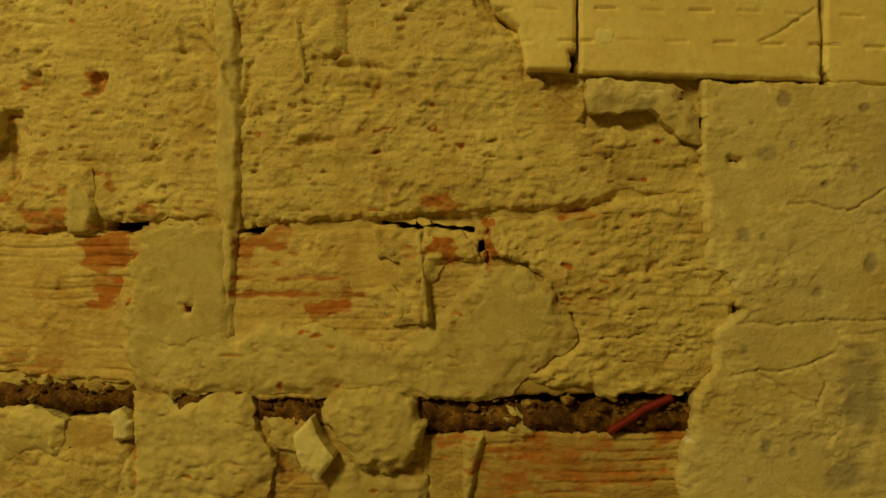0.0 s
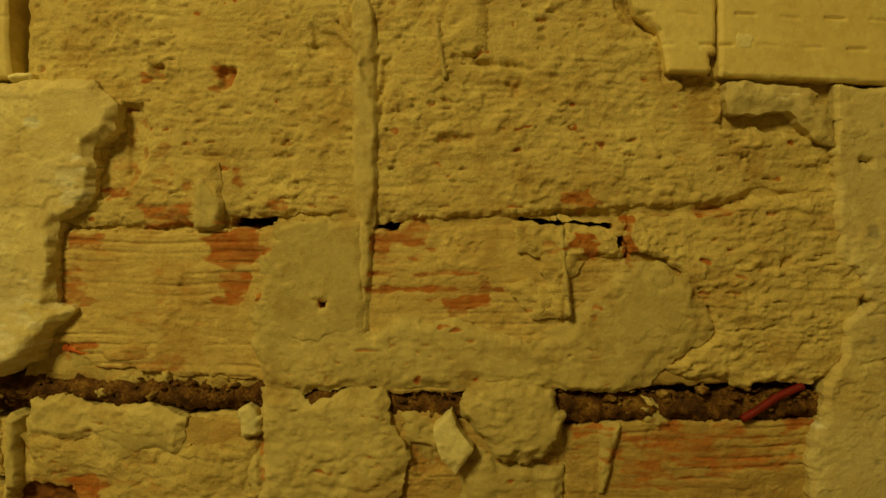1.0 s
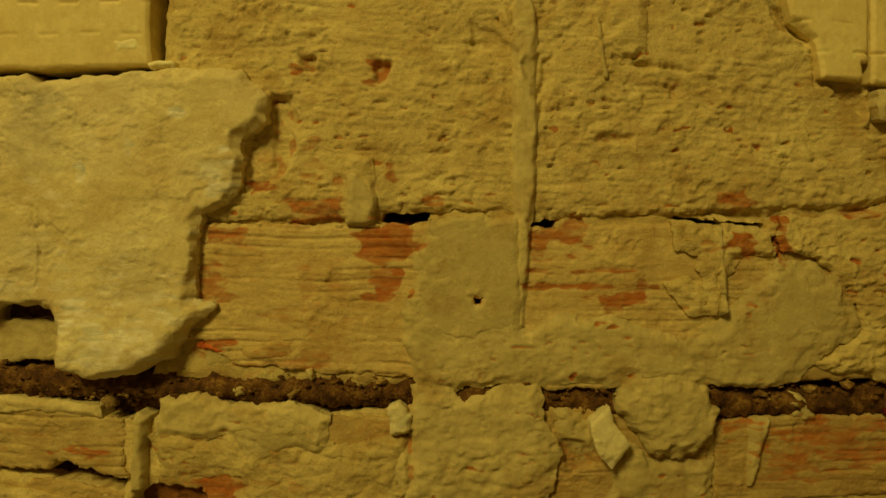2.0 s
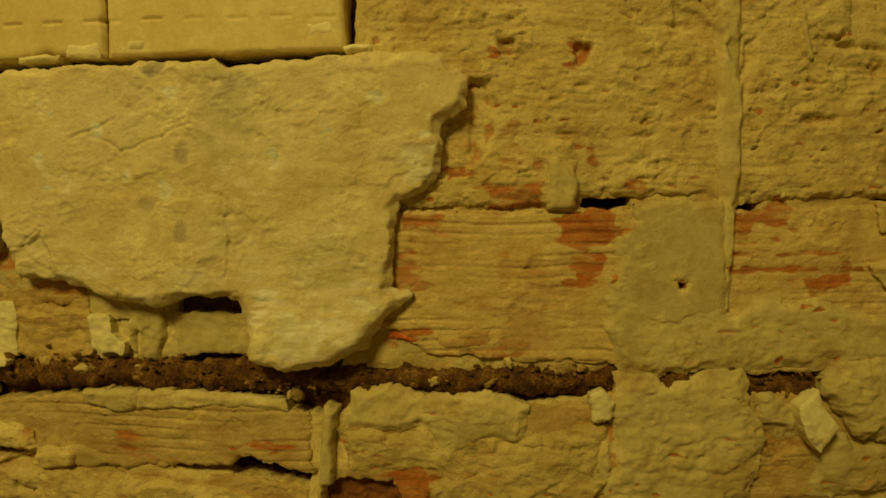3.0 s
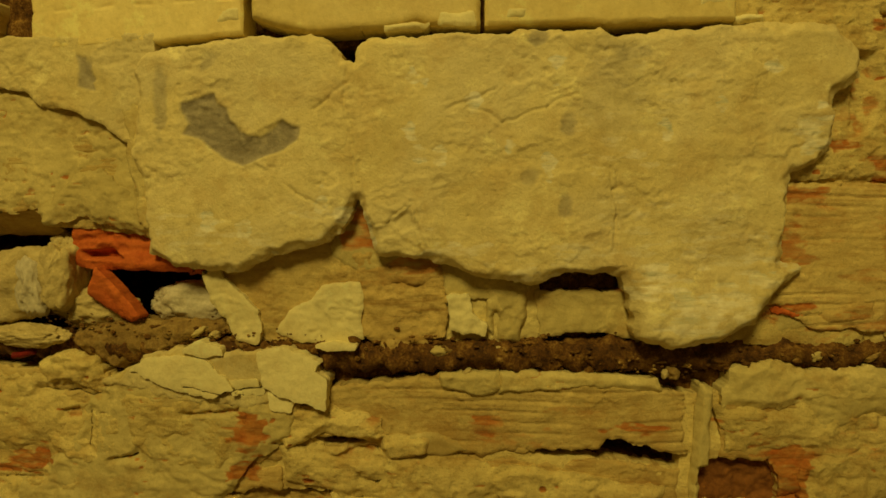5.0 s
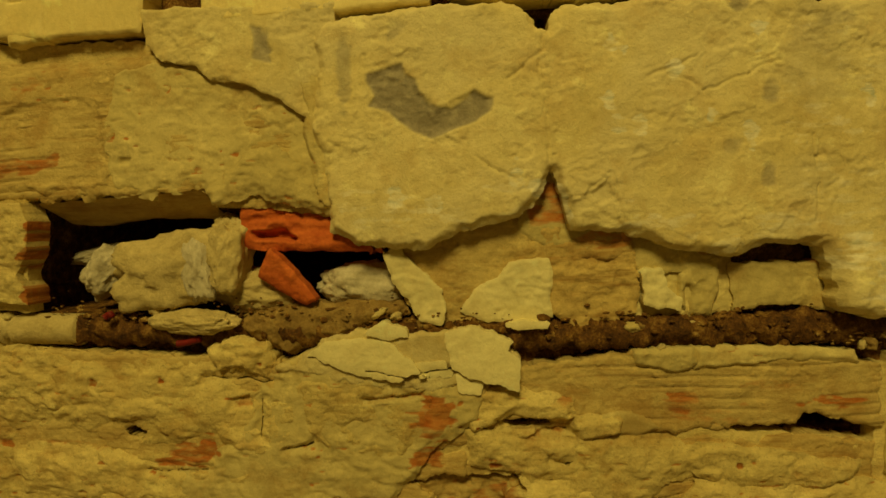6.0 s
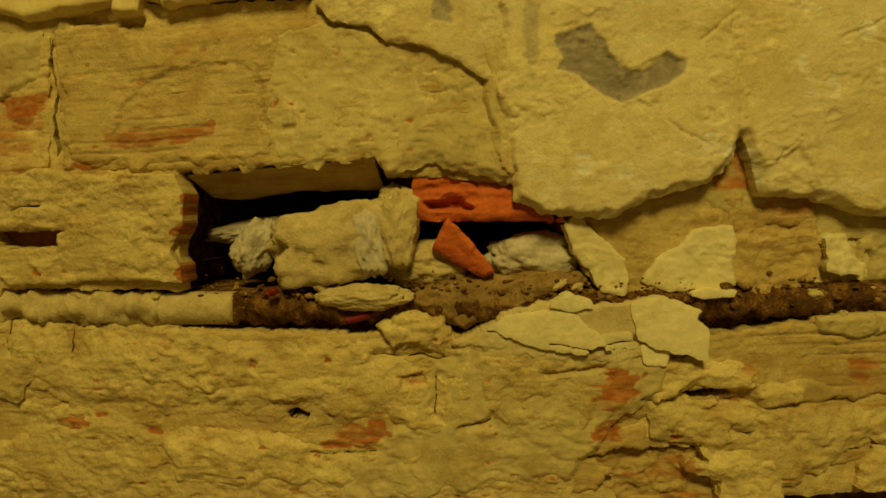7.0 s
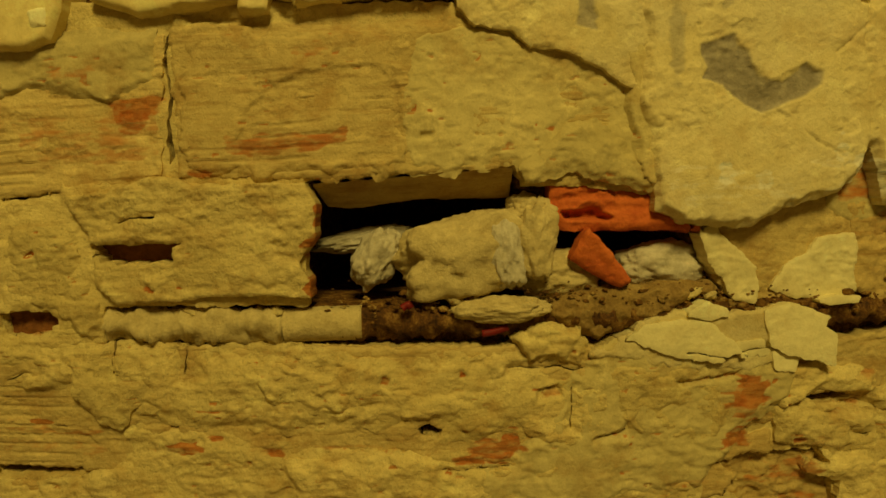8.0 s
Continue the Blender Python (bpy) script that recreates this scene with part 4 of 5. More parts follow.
# right-hand plaster sheet
coat([(170, 317), (343, 319), (348, -19), (159, -4), (155, 33), (164, 62), (167, 91), (177, 111), (181, 137), (191, 148), (190, 172), (173, 185), (172, 213), (168, 269)],
     3, PLASTER, "plaster_sheet", coarse=(1.0, 70), fine=(0.18, 7), jag=(2.4, 12), feather=(3.0, 5.0))
coat([(259, 132), (351, 133), (355, -21), (265, -12), (252, 44), (256, 90)], 4, PLASTER, coarse=(2.2, 36), fine=(0.6, 9), edge=8)
# remnant under the tiles
coat([(91, 318), (150, 314), (164, 300), (170, 269), (153, 277), (137, 296), (95, 294)], 7, PLASTER, coarse=(1.4, 20), jag=(2.0, 14))

# the large broken sheets
def broken_foot(x, z):
    c = [(-500, 156), (-405, 156), (-375, 150), (-399, 133), (-410, 113), (-437, 98), (-468, 92), (-497, 102)]
    d = outline_distance(x, z, [(a / 1000, 1 + b / 1000) for a, b in c])
    return ramp(-d, -0.002, 0.012) * (0.002 + 0.0008 * fbm(x, z, 0.012, 4, 77)) + 0.006 * ramp(1.150 - z, 0.0, 0.035) * ramp(-d, -0.002, 0.01)


coat([(-839, 310), (-764, 316), (-709, 315), (-700, 309), (-694, 302), (-689, 302), (-684, 309), (-677, 312), (-603, 314), (-517, 315), (-505, 310), (-490, 313), (-411, 319), (-357, 319), (-340, 300), (-340, 282), (-358, 270), (-358, 237), (-371, 222), (-387, 216), (-390, 195), (-393, 156), (-375, 151), (-399, 133), (-410, 113), (-437, 100), (-468, 96), (-492, 103), (-497, 133), (-503, 146), (-534, 150), (-564, 140), (-603, 147), (-636, 159), (-672, 160), (-678, 177), (-684, 200), (-687, 201), (-696, 179), (-708, 170), (-746, 162), (-768, 151), (-789, 149), (-820, 154), (-840, 163), (-840, 184), (-843, 204), (-851, 238), (-846, 275), (-849, 295)],
     9, PLASTER, "plaster_sheet", coarse=(1.6, 60), fine=(0.22, 7), jag=(1.8, 12), feather=(5.5, 8.0), shape=broken_foot)
coat([(-971, 303), (-960, 290), (-936, 286), (-923, 274), (-899, 270), (-878, 260), (-859, 245), (-837, 241), (-832, 282), (-832, 323), (-974, 328)], 4, PLASTER, "plaster_sheet", coarse=(1.4, 40), jag=(1.4, 14))
coat([(-1002, 290), (-972, 296), (-898, 285), (-830, 261), (-820, 191), (-824, 174), (-858, 179), (-892, 191), (-906, 187), (-926, 183), (-936, 196), (-1005, 194), (-1011, 237)], -2, SMEAR, coarse=(1.6, 45), lumps=1.0, jag=(6, 30))
coat([(-896, 224), (-881, 227), (-859, 210), (-838, 192), (-833, 174), (-859, 179), (-893, 191), (-916, 185), (-927, 183), (-932, 195)], 3, SMEAR, coarse=(1.6, 22), jag=(2.0, 14))
coat([(-1162, 302), (-1114, 301), (-1013, 289), (-1005, 198), (-1065, 194), (-1164, 199)], -2, FACE, coarse=(1.3, 40), score=1.6, jag=(6, 26), edge=1.5)
coat([(-1331, 298), (-1237, 309), (-1174, 303), (-1173, 263), (-1207, 253), (-1267, 270), (-1335, 251)], -1, SMEAR, coarse=(1.6, 30), jag=(3, 18))

# ---- tiles of the upper row, painted, with small embossed dashes ----
def dashes(x0, z0):
    def shape(x, z):
        out = np.zeros(x.shape)
        for row in (0, 1):
            u = (x * 1000 - x0) / 31.0 + 0.5 * row
            k = np.abs(u - np.round(u)) * 31.0
            w = np.abs(z * 1000 - 1000 - z0 - 22 * row - 1.5 * grain(x * 40, z * 40, 3))
            out = out - 0.0018 * (1 - ramp(k, 6.0, 8.5)) * (1 - ramp(w, 0.4, 1.6)) * (0.4 + 0.6 * ramp(grain(x * 25, z * 25, 9), -0.3, 0.4))
        return out
    return shape


def tile(outline, h, x0=0, z0=344, **more):
    opts = dict(coarse=(0.7, 70), fine=(0.15, 6), jag=(0.7, 20), edge=3.0, shape=dashes(x0, z0))
    opts.update(more)
    return slab("tile", outline, h, 26, TILE, wall, **opts)


tile([(87, 430), (244, 435), (246, 317), (184, 319), (88, 321)], 4, 90)
tile([(248, 436), (351, 443), (351, 315), (255, 316), (248, 323)], 3, 250)
tile([(14, 430), (86, 430), (86, 338), (83, 323), (53, 324), (47, 353), (31, 366)], 3, 20)
tile([(-927, 423), (-766, 408), (-767, 319), (-829, 316), (-930, 315)], 4, -840)
tile([(-763, 408), (-604, 400), (-599, 340), (-599, 319), (-632, 320), (-643, 323), (-667, 319), (-724, 318), (-762, 330)], 3, -700, edge=6.0)
tile([(-597, 400), (-427, 401), (-424, 321), (-514, 319), (-528, 320), (-596, 319)], 4, -500)
tile([(-1316, 397), (-1224, 384), (-1232, 318), (-1241, 299), (-1257, 294), (-1325, 299)], 9, -1270, edge=6.0)
tile([(-1214, 384), (-1042, 366), (-1048, 312), (-1098, 318), (-1119, 315), (-1183, 311), (-1215, 325)], 5, -1100, edge=6.0)
tile([(-1112, 372), (-1090, 370), (-1096, 307), (-1116, 308)], 4, -1100, coarse=(1.2, 18))
tile([(-1077, 369), (-969, 361), (-975, 312), (-1037, 314), (-1080, 310)], 4, -980)
for chip, h in (([(97, 354), (112, 356), (112, 341), (98, 340)], 4.6), ([(-782, 336), (-769, 339), (-769, 328), (-787, 327)], 5.2), ([(-627, 329), (-604, 329), (-601, 319), (-630, 320)], 4.6),
                ([(-581, 331), (-566, 330), (-569, 323), (-581, 324)], 5.2), ([(-1253, 320), (-1239, 321), (-1241, 308), (-1251, 308)], 10.5), ([(250, 348), (290, 340), (289, 337), (252, 344)], 4.2), ([(-452, 339), (-432, 342), (-432, 332), (-450, 329)], 5.0)):
    coat(chip, h - 0.3, PALE, "paint_chip", coarse=(0.3, 20), fine=(0.1, 6), jag=(2.5, 9), edge=0.5, flakes=0.2, feather=(1.5, 3.0))
coat([(-666, 321), (-643, 323), (-633, 320), (-643, 317), (-666, 317)], 5, PALE, "mortar_lump", jag=(1.0, 10), edge=4)
coat([(-426, 323), (-406, 325), (-406, 319), (-424, 318)], 6, PALE, "mortar_lump", jag=(1.2, 8), edge=4)
coat([(-700, 313), (-684, 314), (-684, 308), (-698, 308)], 1, PLASTER, "mortar_lump", jag=(1.2, 8), edge=4)

# ---- fillings under the large sheets ----
coat([(-808, 148), (-792, 151), (-785, 141), (-772, 131), (-763, 121), (-760, 111), (-764, 96), (-778, 98), (-786, 110), (-796, 126)], -4, PALE, "mortar_lump", coarse=(1.0, 20))
coat([(-803, 154), (-746, 173), (-705, 173), (-682, 167), (-680, 137), (-684, 102), (-724, 97), (-768, 95), (-788, 109)], -10, FACE, "mortar_lump", coarse=(2.0, 24))
coat([(-746, 113), (-734, 125), (-722, 128), (-715, 140), (-687, 141), (-683, 133), (-686, 112), (-683, 100), (-700, 95), (-730, 96), (-749, 105)], -7, PALE, "mortar_lump", coarse=(0.9, 24), jag=(1.5, 14))
coat([(-686, 152), (-662, 157), (-629, 153), (-623, 129), (-625, 102), (-663, 89), (-686, 101)], -9, WASH, "mortar_lump", coarse=(2.2, 20), lumps=1.5)
coat([(-634, 152), (-556, 150), (-554, 99), (-632, 95)], -14, SMEAR, "mortar_lump", coarse=(1.2, 18), cracks=False)
coat([(-629, 155), (-569, 150), (-565, 134), (-593, 131), (-621, 128)], -10, SMEAR, "mortar_lump", coarse=(1.0, 16))
coat([(-623, 131), (-609, 135), (-605, 119), (-594, 113), (-596, 104), (-622, 107)], -4, PALE, "mortar_lump", coarse=(1.6, 14))
coat([(-596, 146), (-565, 146), (-565, 114), (-569, 97), (-590, 100), (-597, 113)], -9, SMEAR, "mortar_lump", edge=7, coarse=(1.4, 20))
coat([(-560, 135), (-491, 135), (-484, 98), (-524, 106), (-557, 101)], -11, SMEAR, "mortar_lump", coarse=(1.6, 24))
coat([(-709, 194), (-686, 202), (-637, 199), (-629, 145), (-662, 145), (-691, 150), (-709, 160)], -9, SMEAR, "mortar_lump", cracks=False, coarse=(1.5, 20))
coat([(-693, 164), (-630, 165), (-626, 143), (-687, 137)], -8, WASH, "mortar_lump", coarse=(2.0, 24))
coat([(-398, 121), (-363, 127), (-323, 122), (-322, 111), (-359, 110), (-388, 105)], -6, SMEAR, "mortar_lump", coarse=(1.5, 20))

# ---- lower courses: smears and lumps ----
coat([(-366, 69), (-299, 71), (-293, 44), (-319, 40), (-353, 24), (-370, 22)], -2, SMEAR, lumps=1.5)
coat([(-297, 47), (-240, 54), (-237, 24), (-251, -12), (-373, -25), (-370, 13), (-308, 32)], 0, COAT, lumps=2.0)
coat([(-237, 94), (-206, 94), (-203, 84), (-181, 86), (-171, 92), (-145, 95), (-139, 76), (-135, 59), (-125, 46), (-137, -5), (-239, -11), (-245, 45), (-234, 63)], 1, SMEAR, lumps=1.5, coarse=(1.6, 26))
coat([(-253, 78), (-244, 83), (-235, 72), (-237, 58), (-250, 58)], 3, PALE, "mortar_lump", edge=4, jag=(1.5, 9))
coat([(-70, 98), (-44, 100), (-25, 92), (-16, 74), (-18, 55), (-29, 42), (-44, 38), (-64, 42), (-75, 57), (-85, 69), (-91, 84), (-83, 94)], 6, SMEAR, "mortar_lump", coarse=(1.4, 22), edge=3, jag=(3.0, 13), feather=(5, 14))
coat([(-108, 67), (-95, 80), (-91, 67), (-79, 51), (-92, 32), (-104, 48)], 7, PALE, "plaster_shard", coarse=(1.0, 20), edge=2, jag=(0.8, 14))
coat([(-136, 75), (-109, 77), (-101, 50), (-110, 33), (-130, 54)], -4, SMEAR, coarse=(2, 18))
coat([(-79, 51), (-61, 36), (-14, 34), (-12, -3), (-94, -5), (-93, 25)], -3, SMEAR, coarse=(1.8, 24), lumps=1.0)
coat([(40, 84), (54, 76), (63, 61), (52, 59), (40, 65)], -4, SMEAR, "mortar_lump", edge=6)
coat([(9, 64), (29, 66), (15, 9), (9, 9)], -3, SMEAR, "mortar_ridge", edge=4)
coat([(-425, 81), (-391, 83), (-362, 79), (-310, 79), (-296, 69), (-297, 48), (-304, 43), (-318, 52), (-350, 51), (-375, 55), (-387, 46), (-426, 53)], -1, SMEAR, lumps=1.2, coarse=(1.4, 24))
coat([(-443, 69), (-434, 65), (-439, -17), (-450, -17), (-447, 47)], 0, SMEAR, "mortar_ridge", edge=4)
coat([(-434, 52), (-375, 52), (-318, 48), (-282, 48), (-246, 49), (-238, 3), (-359, -12), (-367, 21), (-392, 22), (-409, 15), (-426, 19)], -2, COAT, lumps=2.0)
coat([(-629, 77), (-586, 78), (-580, 64), (-604, 59), (-629, 67)], 0, SMEAR, "mortar_lump", edge=6)
coat([(-586, 78), (-532, 77), (-473, 73), (-471, 63), (-524, 65), (-586, 62)], -2, SMEAR, coarse=(1.2, 20), lumps=1.0)
coat([(-883, 64), (-869, 71), (-853, 80), (-838, 89), (-802, 96), (-784, 90), (-761, 92), (-738, 95), (-716, 83), (-708, 68), (-734, 51), (-781, 48), (-837, 53)], 2, PLASTER, coarse=(0.9, 26), jag=(3.0, 12), comb=0, flakes=0.3, feather=(2.0, 4.0))
for piece, h, lean in (
    ([(-861, 75), (-846, 84), (-822, 88), (-799, 84), (-784, 71), (-775, 60), (-796, 57), (-821, 60), (-838, 66)], 5, (0.02, -0.05)),
    ([(-821, 90), (-802, 99), (-788, 94), (-786, 88), (-802, 86)], 5, (-0.05, 0.1)),
    ([(-761, 91), (-742, 96), (-728, 91), (-713, 85), (-718, 78), (-708, 73), (-710, 50), (-724, 55), (-734, 56), (-757, 65)], 6, (0.04, -0.05)),
    ([(-787, 69), (-761, 71), (-755, 61), (-774, 58)], 3, (0.0, 0.1)),
    ([(-753, 63), (-732, 57), (-736, 46), (-753, 48)], 3, (0.0, 0.0)),
    ([(-721, 96), (-707, 99), (-687, 97), (-689, 93), (-710, 92)], 1, (0.0, 0.0)),
):
    coat(piece, h, PALE, "plaster_flake", coarse=(0.7, 30), fine=(0.12, 7), jag=(1.2, 10), edge=0.6, flakes=0.2, tilt=lean, stretch=1.0)
# earth heaped over the pipe
coat([(-923, 95), (-905, 103), (-884, 110), (-837, 112), (-791, 111), (-784, 102), (-817, 90), (-849, 81), (-874, 71), (-893, 78), (-910, 86)], -3, EARTH, "earth_heap", coarse=(2.2, 22), fine=(0.9, 6), jag=(2.0, 14), edge=2.0, lumps=2.0, pits=2.0, worn=False, feather=(8.0, 22.0))
coat([(-892, 58), (-865, 75), (-825, 63), (-760, 62), (-729, 52), (-738, 26), (-761, 12), (-801, -37), (-973, -62), (-969, -22), (-918, 9)], 1, SMEAR, coarse=(1.6, 30), lumps=1.2)
coat([(-670, 30), (-629, 34), (-604, 20), (-621, 15), (-662, 14)], -3, SMEAR, "mortar_lump", edge=6)
coat([(-1360, 79), (-1219, 79), (-1168, 76), (-1094, 76), (-1040, 63), (-940, 67), (-886, 75), (-879, 51), (-863, 34), (-871, 1), (-941, -1), (-987, 2), (-1011, 9), (-1042, 13), (-1098, 8), (-1147, 10), (-1207, 15), (-1232, 41), (-1365, 36)], 0, COAT, coarse=(2.0, 40), lumps=1.8, blobs=0.6, feather=(4.0, 22.0))
coat([(-1225, 16), (-1147, 12), (-1090, 0), (-980, -5), (-879, -3), (-803, -20), (-793, -67), (-1384, -87), (-1378, -45), (-1253, -32), (-1209, -8)], -1, COAT, coarse=(1.8, 36), lumps=1.6, blobs=0.6, feather=(3.5, 22.0))
coat([(-938, 77), (-917, 87), (-890, 84), (-884, 67), (-889, 53), (-908, 60), (-929, 57)], 4, COAT, "mortar_lump", coarse=(2.0, 16), edge=6, lumps=2.0, jag=(3.5, 12), feather=(6.0, 12.0))
coat([(-1285, 169), (-1252, 177), (-1241, 155), (-1230, 116), (-1224, 90), (-1234, 76), (-1259, 99), (-1292, 105), (-1292, 148)], -1, COAT, lumps=1.5)

coat([(-863, 279), (-843, 286), (-833, 184), (-841, 171), (-854, 196), (-860, 242)], 4, SMEAR, coarse=(1.0, 30), feather=(7.0, 16.0))
for piece, h in (
    ([(-680, 16), (-621, 17), (-564, 7), (-560, -9), (-608, -20), (-640, -48), (-684, -47)], -2),
    ([(-609, 5), (-560, 7), (-510, 0), (-467, -6), (-475, -22), (-527, -28), (-580, -17)], -1),
    ([(-584, -17), (-518, -24), (-475, -18), (-430, -26), (-429, -60), (-600, -49)], 0),
    ([(-676, 28), (-660, 32), (-636, 28), (-638, 16), (-664, 13), (-675, 18)], -1),
    ([(-879, 59), (-824, 61), (-768, 54), (-772, 29), (-788, -3), (-832, -5), (-871, 18)], 1),
    ([(-784, 55), (-709, 52), (-669, 44), (-669, 22), (-713, 30), (-742, 19), (-759, 29)], 0),
    ([(-751, 20), (-708, 25), (-668, 16), (-667, -16), (-698, -18), (-716, -10), (-742, -6)], -1),
    ([(-707, -17), (-652, -17), (-649, -79), (-731, -71), (-723, -37)], 0),
    ([(-1040, 47), (-994, 42), (-956, 29), (-972, 17), (-1018, 22)], 2),
    ([(-1143, 60), (-1087, 64), (-1040, 43), (-1057, 22), (-1104, 30)], 2),
    ([(-1255, 72), (-1206, 70), (-1196, 38), (-1218, 10), (-1246, 27)], 3),
    ([(-933, 37), (-879, 39), (-871, 10), (-902, -6), (-929, 8)], 2),
    ([(-1106, -13), (-1019, -4), (-941, -22), (-949, -47), (-1092, -48)], 2),
):
    coat(piece, h, COAT, coarse=(1.8, 24), lumps=1.5, blobs=0.6, feather=(3.5, 14.0), jag=(5.0, 24))

# nubs of mortar that hang into the open joint
def nub(at, size, h, mat, seed, turn=0.0):
    ob = rock("mortar_nub", at[0], at[1], h, size, mat, "", seed, turn, 0.4, "", 3, 0.35)
    ob.parent, ob.matrix_parent_inverse = wall, Matrix.Translation(-wall.location)


NUBS = [(p, 5) for p in [(-363, 87), (-322, 86), (-468, 76), (-310, 101)]]
NUBS += [(p, 5) for p in [(-623, 93), (-609, 77), (-629, 92), (-463, 77), (-587, 93)]]
NUBS += [(p, 5) for p in [(-248, 72), (-143, 76), (42, 75), (-41, 96), (113, 88)]]
NUBS += [(p, 5) for p in [(-1212, 98), (-1163, 100), (-1134, 93), (-1118, 85), (-1102, 99), (-1198, 81), (-796, 102), (-808, 104), (-832, 101), (-977, 106), (-962, 110), (-776, 97)]]
pick = random.Random(11)
for k, (at, r) in enumerate(NUBS):
    nub(at, (pick.uniform(3, 8), pick.uniform(2, 5), pick.uniform(3, 6)), pick.uniform(-10, -5), (SMEAR, EARTH, RUBBLE)[k % 3], 30 + k, pick.uniform(-50, 50))

slab("brick", [(-785, -18), (-693, -18), (-683, -43), (-671, -88), (-785, -78)], -15, 12, WASH, wall, coarse=(3.5, 22), fine=(0.8, 7), jag=(2, 14), edge=2, lumps=2.0, flakes=1.2, score=1.0, cracks=False)

# soffit of the brick above the cavity
coat([(-1074, 190), (-935, 196), (-933, 176), (-999, 177), (-1053, 172), (-1069, 174)], -24, WASH, "brick_soffit", tilt=(0.0, 1.9), feather=None, flakes=0, coarse=(0.6, 40), edge=0.5, jag=(0.8, 16), worn=False, cracks=False)

# ---- pipe in the bed joint ----
pipe = tagged(tube("water_pipe", [(*p, -16) for p in [(-1096, 89), (-1042, 89), (-978, 90), (-899, 90), (-819, 89), (-661, 87)]] + [(*p, -16) for p in [(-524, 88), (-429, 89), (-235, 87)][1:]] + [(*p, -17) for p in [(-307, 85), (-129, 79), (2, 75), (171, 71)][1:]], 11.5, RUST, None, 0.45),
              "rusted iron water pipe lying in the open bed joint", "pipe")
tube("sleeve", [(*p, -14) for p in [(-1098, 88), (-1073, 89), (-1043, 89)]], 12.8, RUBBLE, pipe, 0.05)
tube("plastered_run", [(*p, -13) for p in [(-1224, 91), (-1182, 90), (-1139, 89), (-1099, 88)]], 13.5, RUBBLE, pipe, 0.4)

# ---- loose rubble in the cavity ----
def lump(at, size, h, mat, label, seed, **more):
    return rock("stone" if mat is not ORANGE else "brick_shard", at[0], at[1], h, size, mat, label, seed, **more)


lump((-963, 138), (56, 31, 26), -22, RUBBLE, "yellowish lump of old mortar resting on the pipe", 3, block=0.35, rough=0.22, turn=8)
lump((-940, 136), (12, 25, 12), -5, STONE, "pale broken core of a stone resting on the pipe", 21, turn=4, block=0.4)
lump((-919, 146), (15, 29, 18), -12, RUBBLE, "upright yellowish lump of old mortar in the cavity", 23, turn=-8, block=0.5)
lump((-1033, 134), (16, 25, 16), -34, STONE, "whitish stone on the floor of the cavity", 7, turn=-28)
lump((-1041, 147), (44, 9, 12), -60, STONE, "whitish stone deep in the cavity", 9, turn=8)
lump((-824, 123), (36, 17, 18), -30, STONE, "smooth white stone behind the pipe", 12)
lump((-904, 120), (36, 17, 18), -26, RUBBLE, "small lump of mortar rubble beside the stone", 14)
lump((-921, 164), (17, 14, 18), -24, RUBBLE, "small lump of mortar rubble on the stone", 15, block=0.4)
lump((-945, 98), (33, 10, 10), -2, RUBBLE, "flat lump of mortar lying on the pipe", 17)


def notch(x, z):
    d = outline_distance(x, z, metres([(-903, 165), (-876, 167), (-865, 159), (-868, 156), (-899, 158)]))
    return -0.012 * ramp(-d, -0.0005, 0.003)


def shard(name, outline, h, thick, label, **more):
    ob = slab(name, outline, h, thick, ORANGE, None, worn=False, cracks=False, **more)
    return tagged(ob, label, "brick shard")


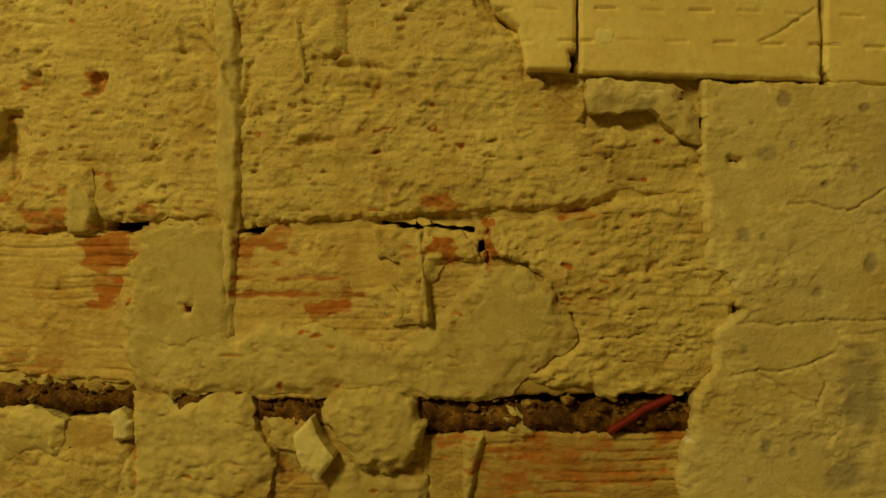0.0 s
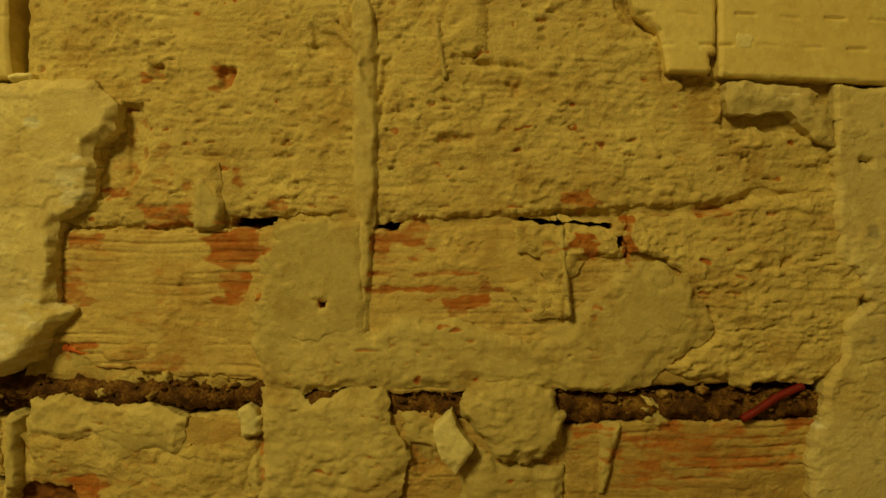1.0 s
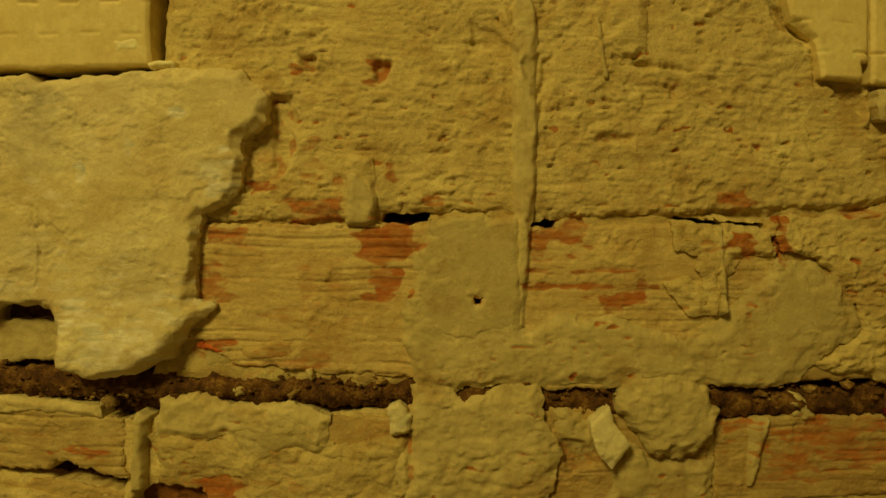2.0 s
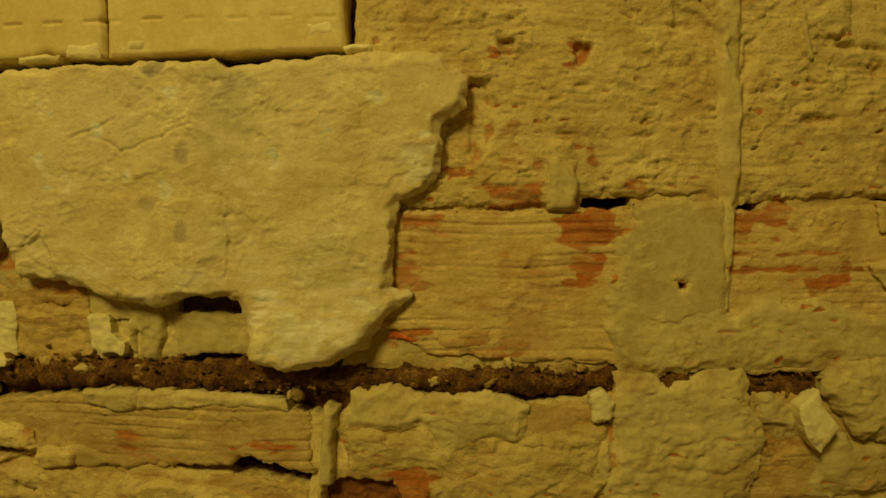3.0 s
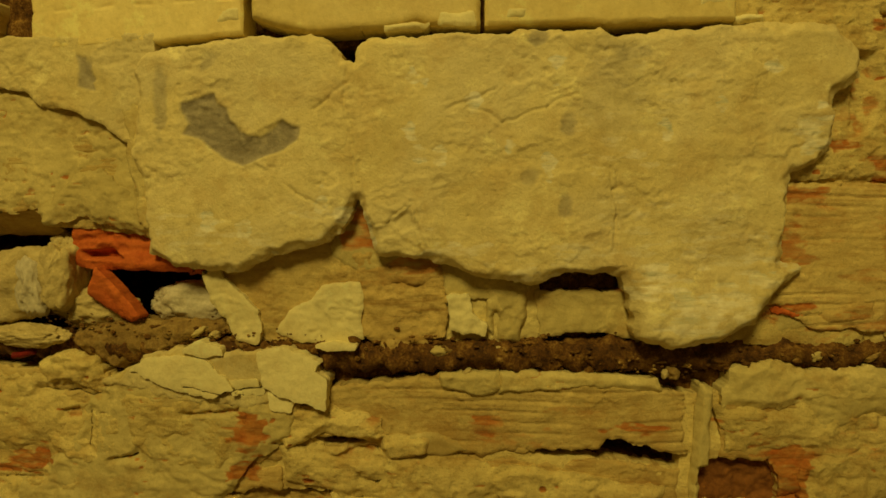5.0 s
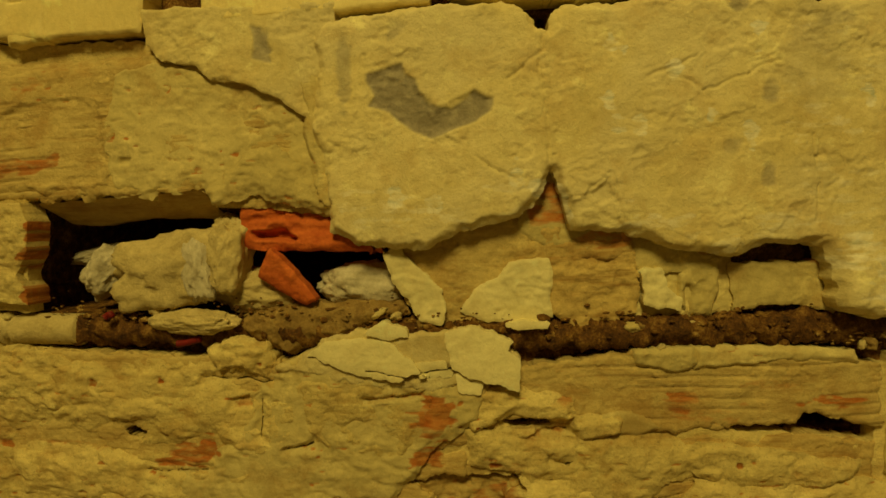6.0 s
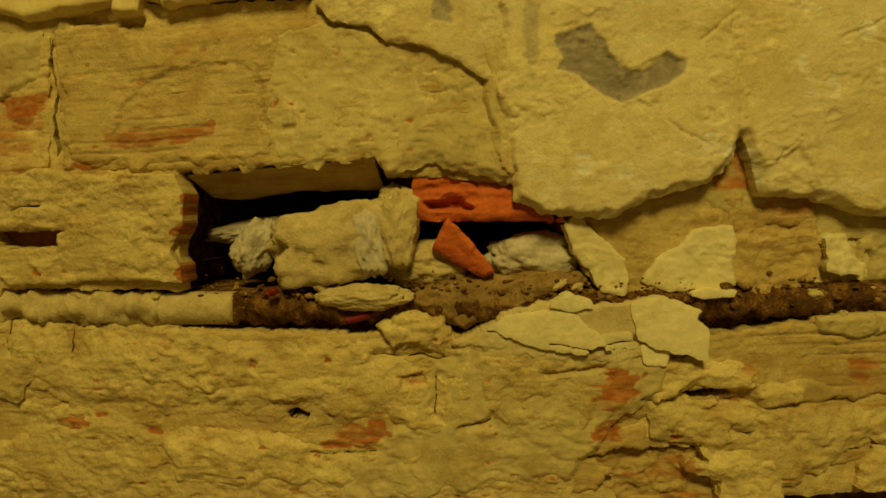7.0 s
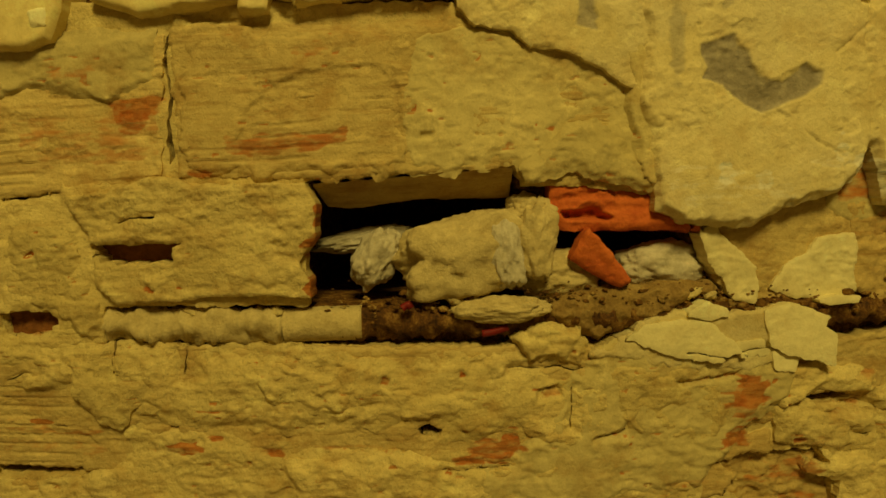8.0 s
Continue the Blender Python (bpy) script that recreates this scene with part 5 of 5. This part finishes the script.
shard("brick_shard", [(-909, 186), (-891, 192), (-856, 179), (-832, 172), (-826, 156), (-797, 148), (-909, 151)], -6, 40, "broken orange clay brick end under the plaster", coarse=(4.5, 22), fine=(1.0, 7), jag=(1.2, 12), stretch=3.5, flakes=1.2, edge=2.0, shape=notch)
shard("brick_shard", [(-885, 153), (-897, 131), (-861, 109), (-853, 114), (-868, 135)], 0, 12, "pointed orange clay splinter leaning on the stones", coarse=(1.2, 18), fine=(0.5, 6), jag=(0.8, 12), tilt=(0.1, 0.2))
shard("brick_shard", [(-400, 121), (-385, 122), (-364, 115), (-372, 114)], -3, 10, "thin orange clay splinter in the joint", coarse=(1.0, 14), jag=(0.8, 10))

# ---- scraps of red cable in the joint ----
def cable(line, radius, label):
    return tagged(tube("cable_scrap", line, radius, RED, None, 0.05, 10), label, "cable")


cable([(*p, -4) for p in [(110, 64), (123, 72), (134, 80), (143, 84), (153, 88)]], 2.9, "torn scrap of red cable lying on the pipe")
cable([(*p, -2) for p in [(-959, 81), (-951, 82), (-941, 85)]], 2.6, "short end of red cable under the pipe")
cable([(*p, 0) for p in [(-1014, 101), (-1010, 104), (-1008, 101)]], 2.6, "short end of red cable on the pipe")


# ---- crumbs of mortar and rust lying along the pipe ----
def crumbs():
    rng = random.Random(5)
    line = [(-1072, 102), (-900, 103), (-801, 101)] + [(-688, 94), (-564, 93), (-431, 87), (-245, 95)] + [(-291, 89), (-126, 88), (2, 83), (164, 82)]
    ends = [(a, b) for a, b in zip(line, line[1:]) if b[0] > a[0]]
    verts, faces = [], []
    base = bmesh.new()
    bmesh.ops.create_icosphere(base, subdivisions=1, radius=1.0)
    shape = [v.co.copy() for v in base.verts]
    tris = [[v.index for v in f.verts] for f in base.faces]
    base.free()
    for k in range(1500):
        (ax, az), (bx, bz) = rng.choice(ends)
        t = rng.random()
        x, z = ax + t * (bx - ax), az + t * (bz - az) + rng.gauss(-3, 7)
        h = -7 + rng.gauss(0, 2.5) - 0.02 * (z - az - t * (bz - az)) ** 2
        r = min(4.5, 0.5 + rng.expovariate(1.3))
        n, off = len(verts), Vector((rng.random() * 50, rng.random() * 50, 0))
        flat = rng.uniform(0.5, 1.0)
        for s in shape:
            q = s * r * (1 + 0.5 * noise.noise(s * 1.4 + off))
            verts.append([float(c) for c in on_wall((x + q.x * 1.3) / 1000, (h + q.y) / 1000, 1 + (z + q.z * flat) / 1000)])
        faces += [[n + i for i in f] for f in tris]
    return mesh_object("mortar_crumbs", verts, faces, CRUMB, None, np.ones(len(faces), bool))


tagged(crumbs(), "brown and yellowish crumbs of mortar lying along the pipe", "crumbs", kind="stuff")
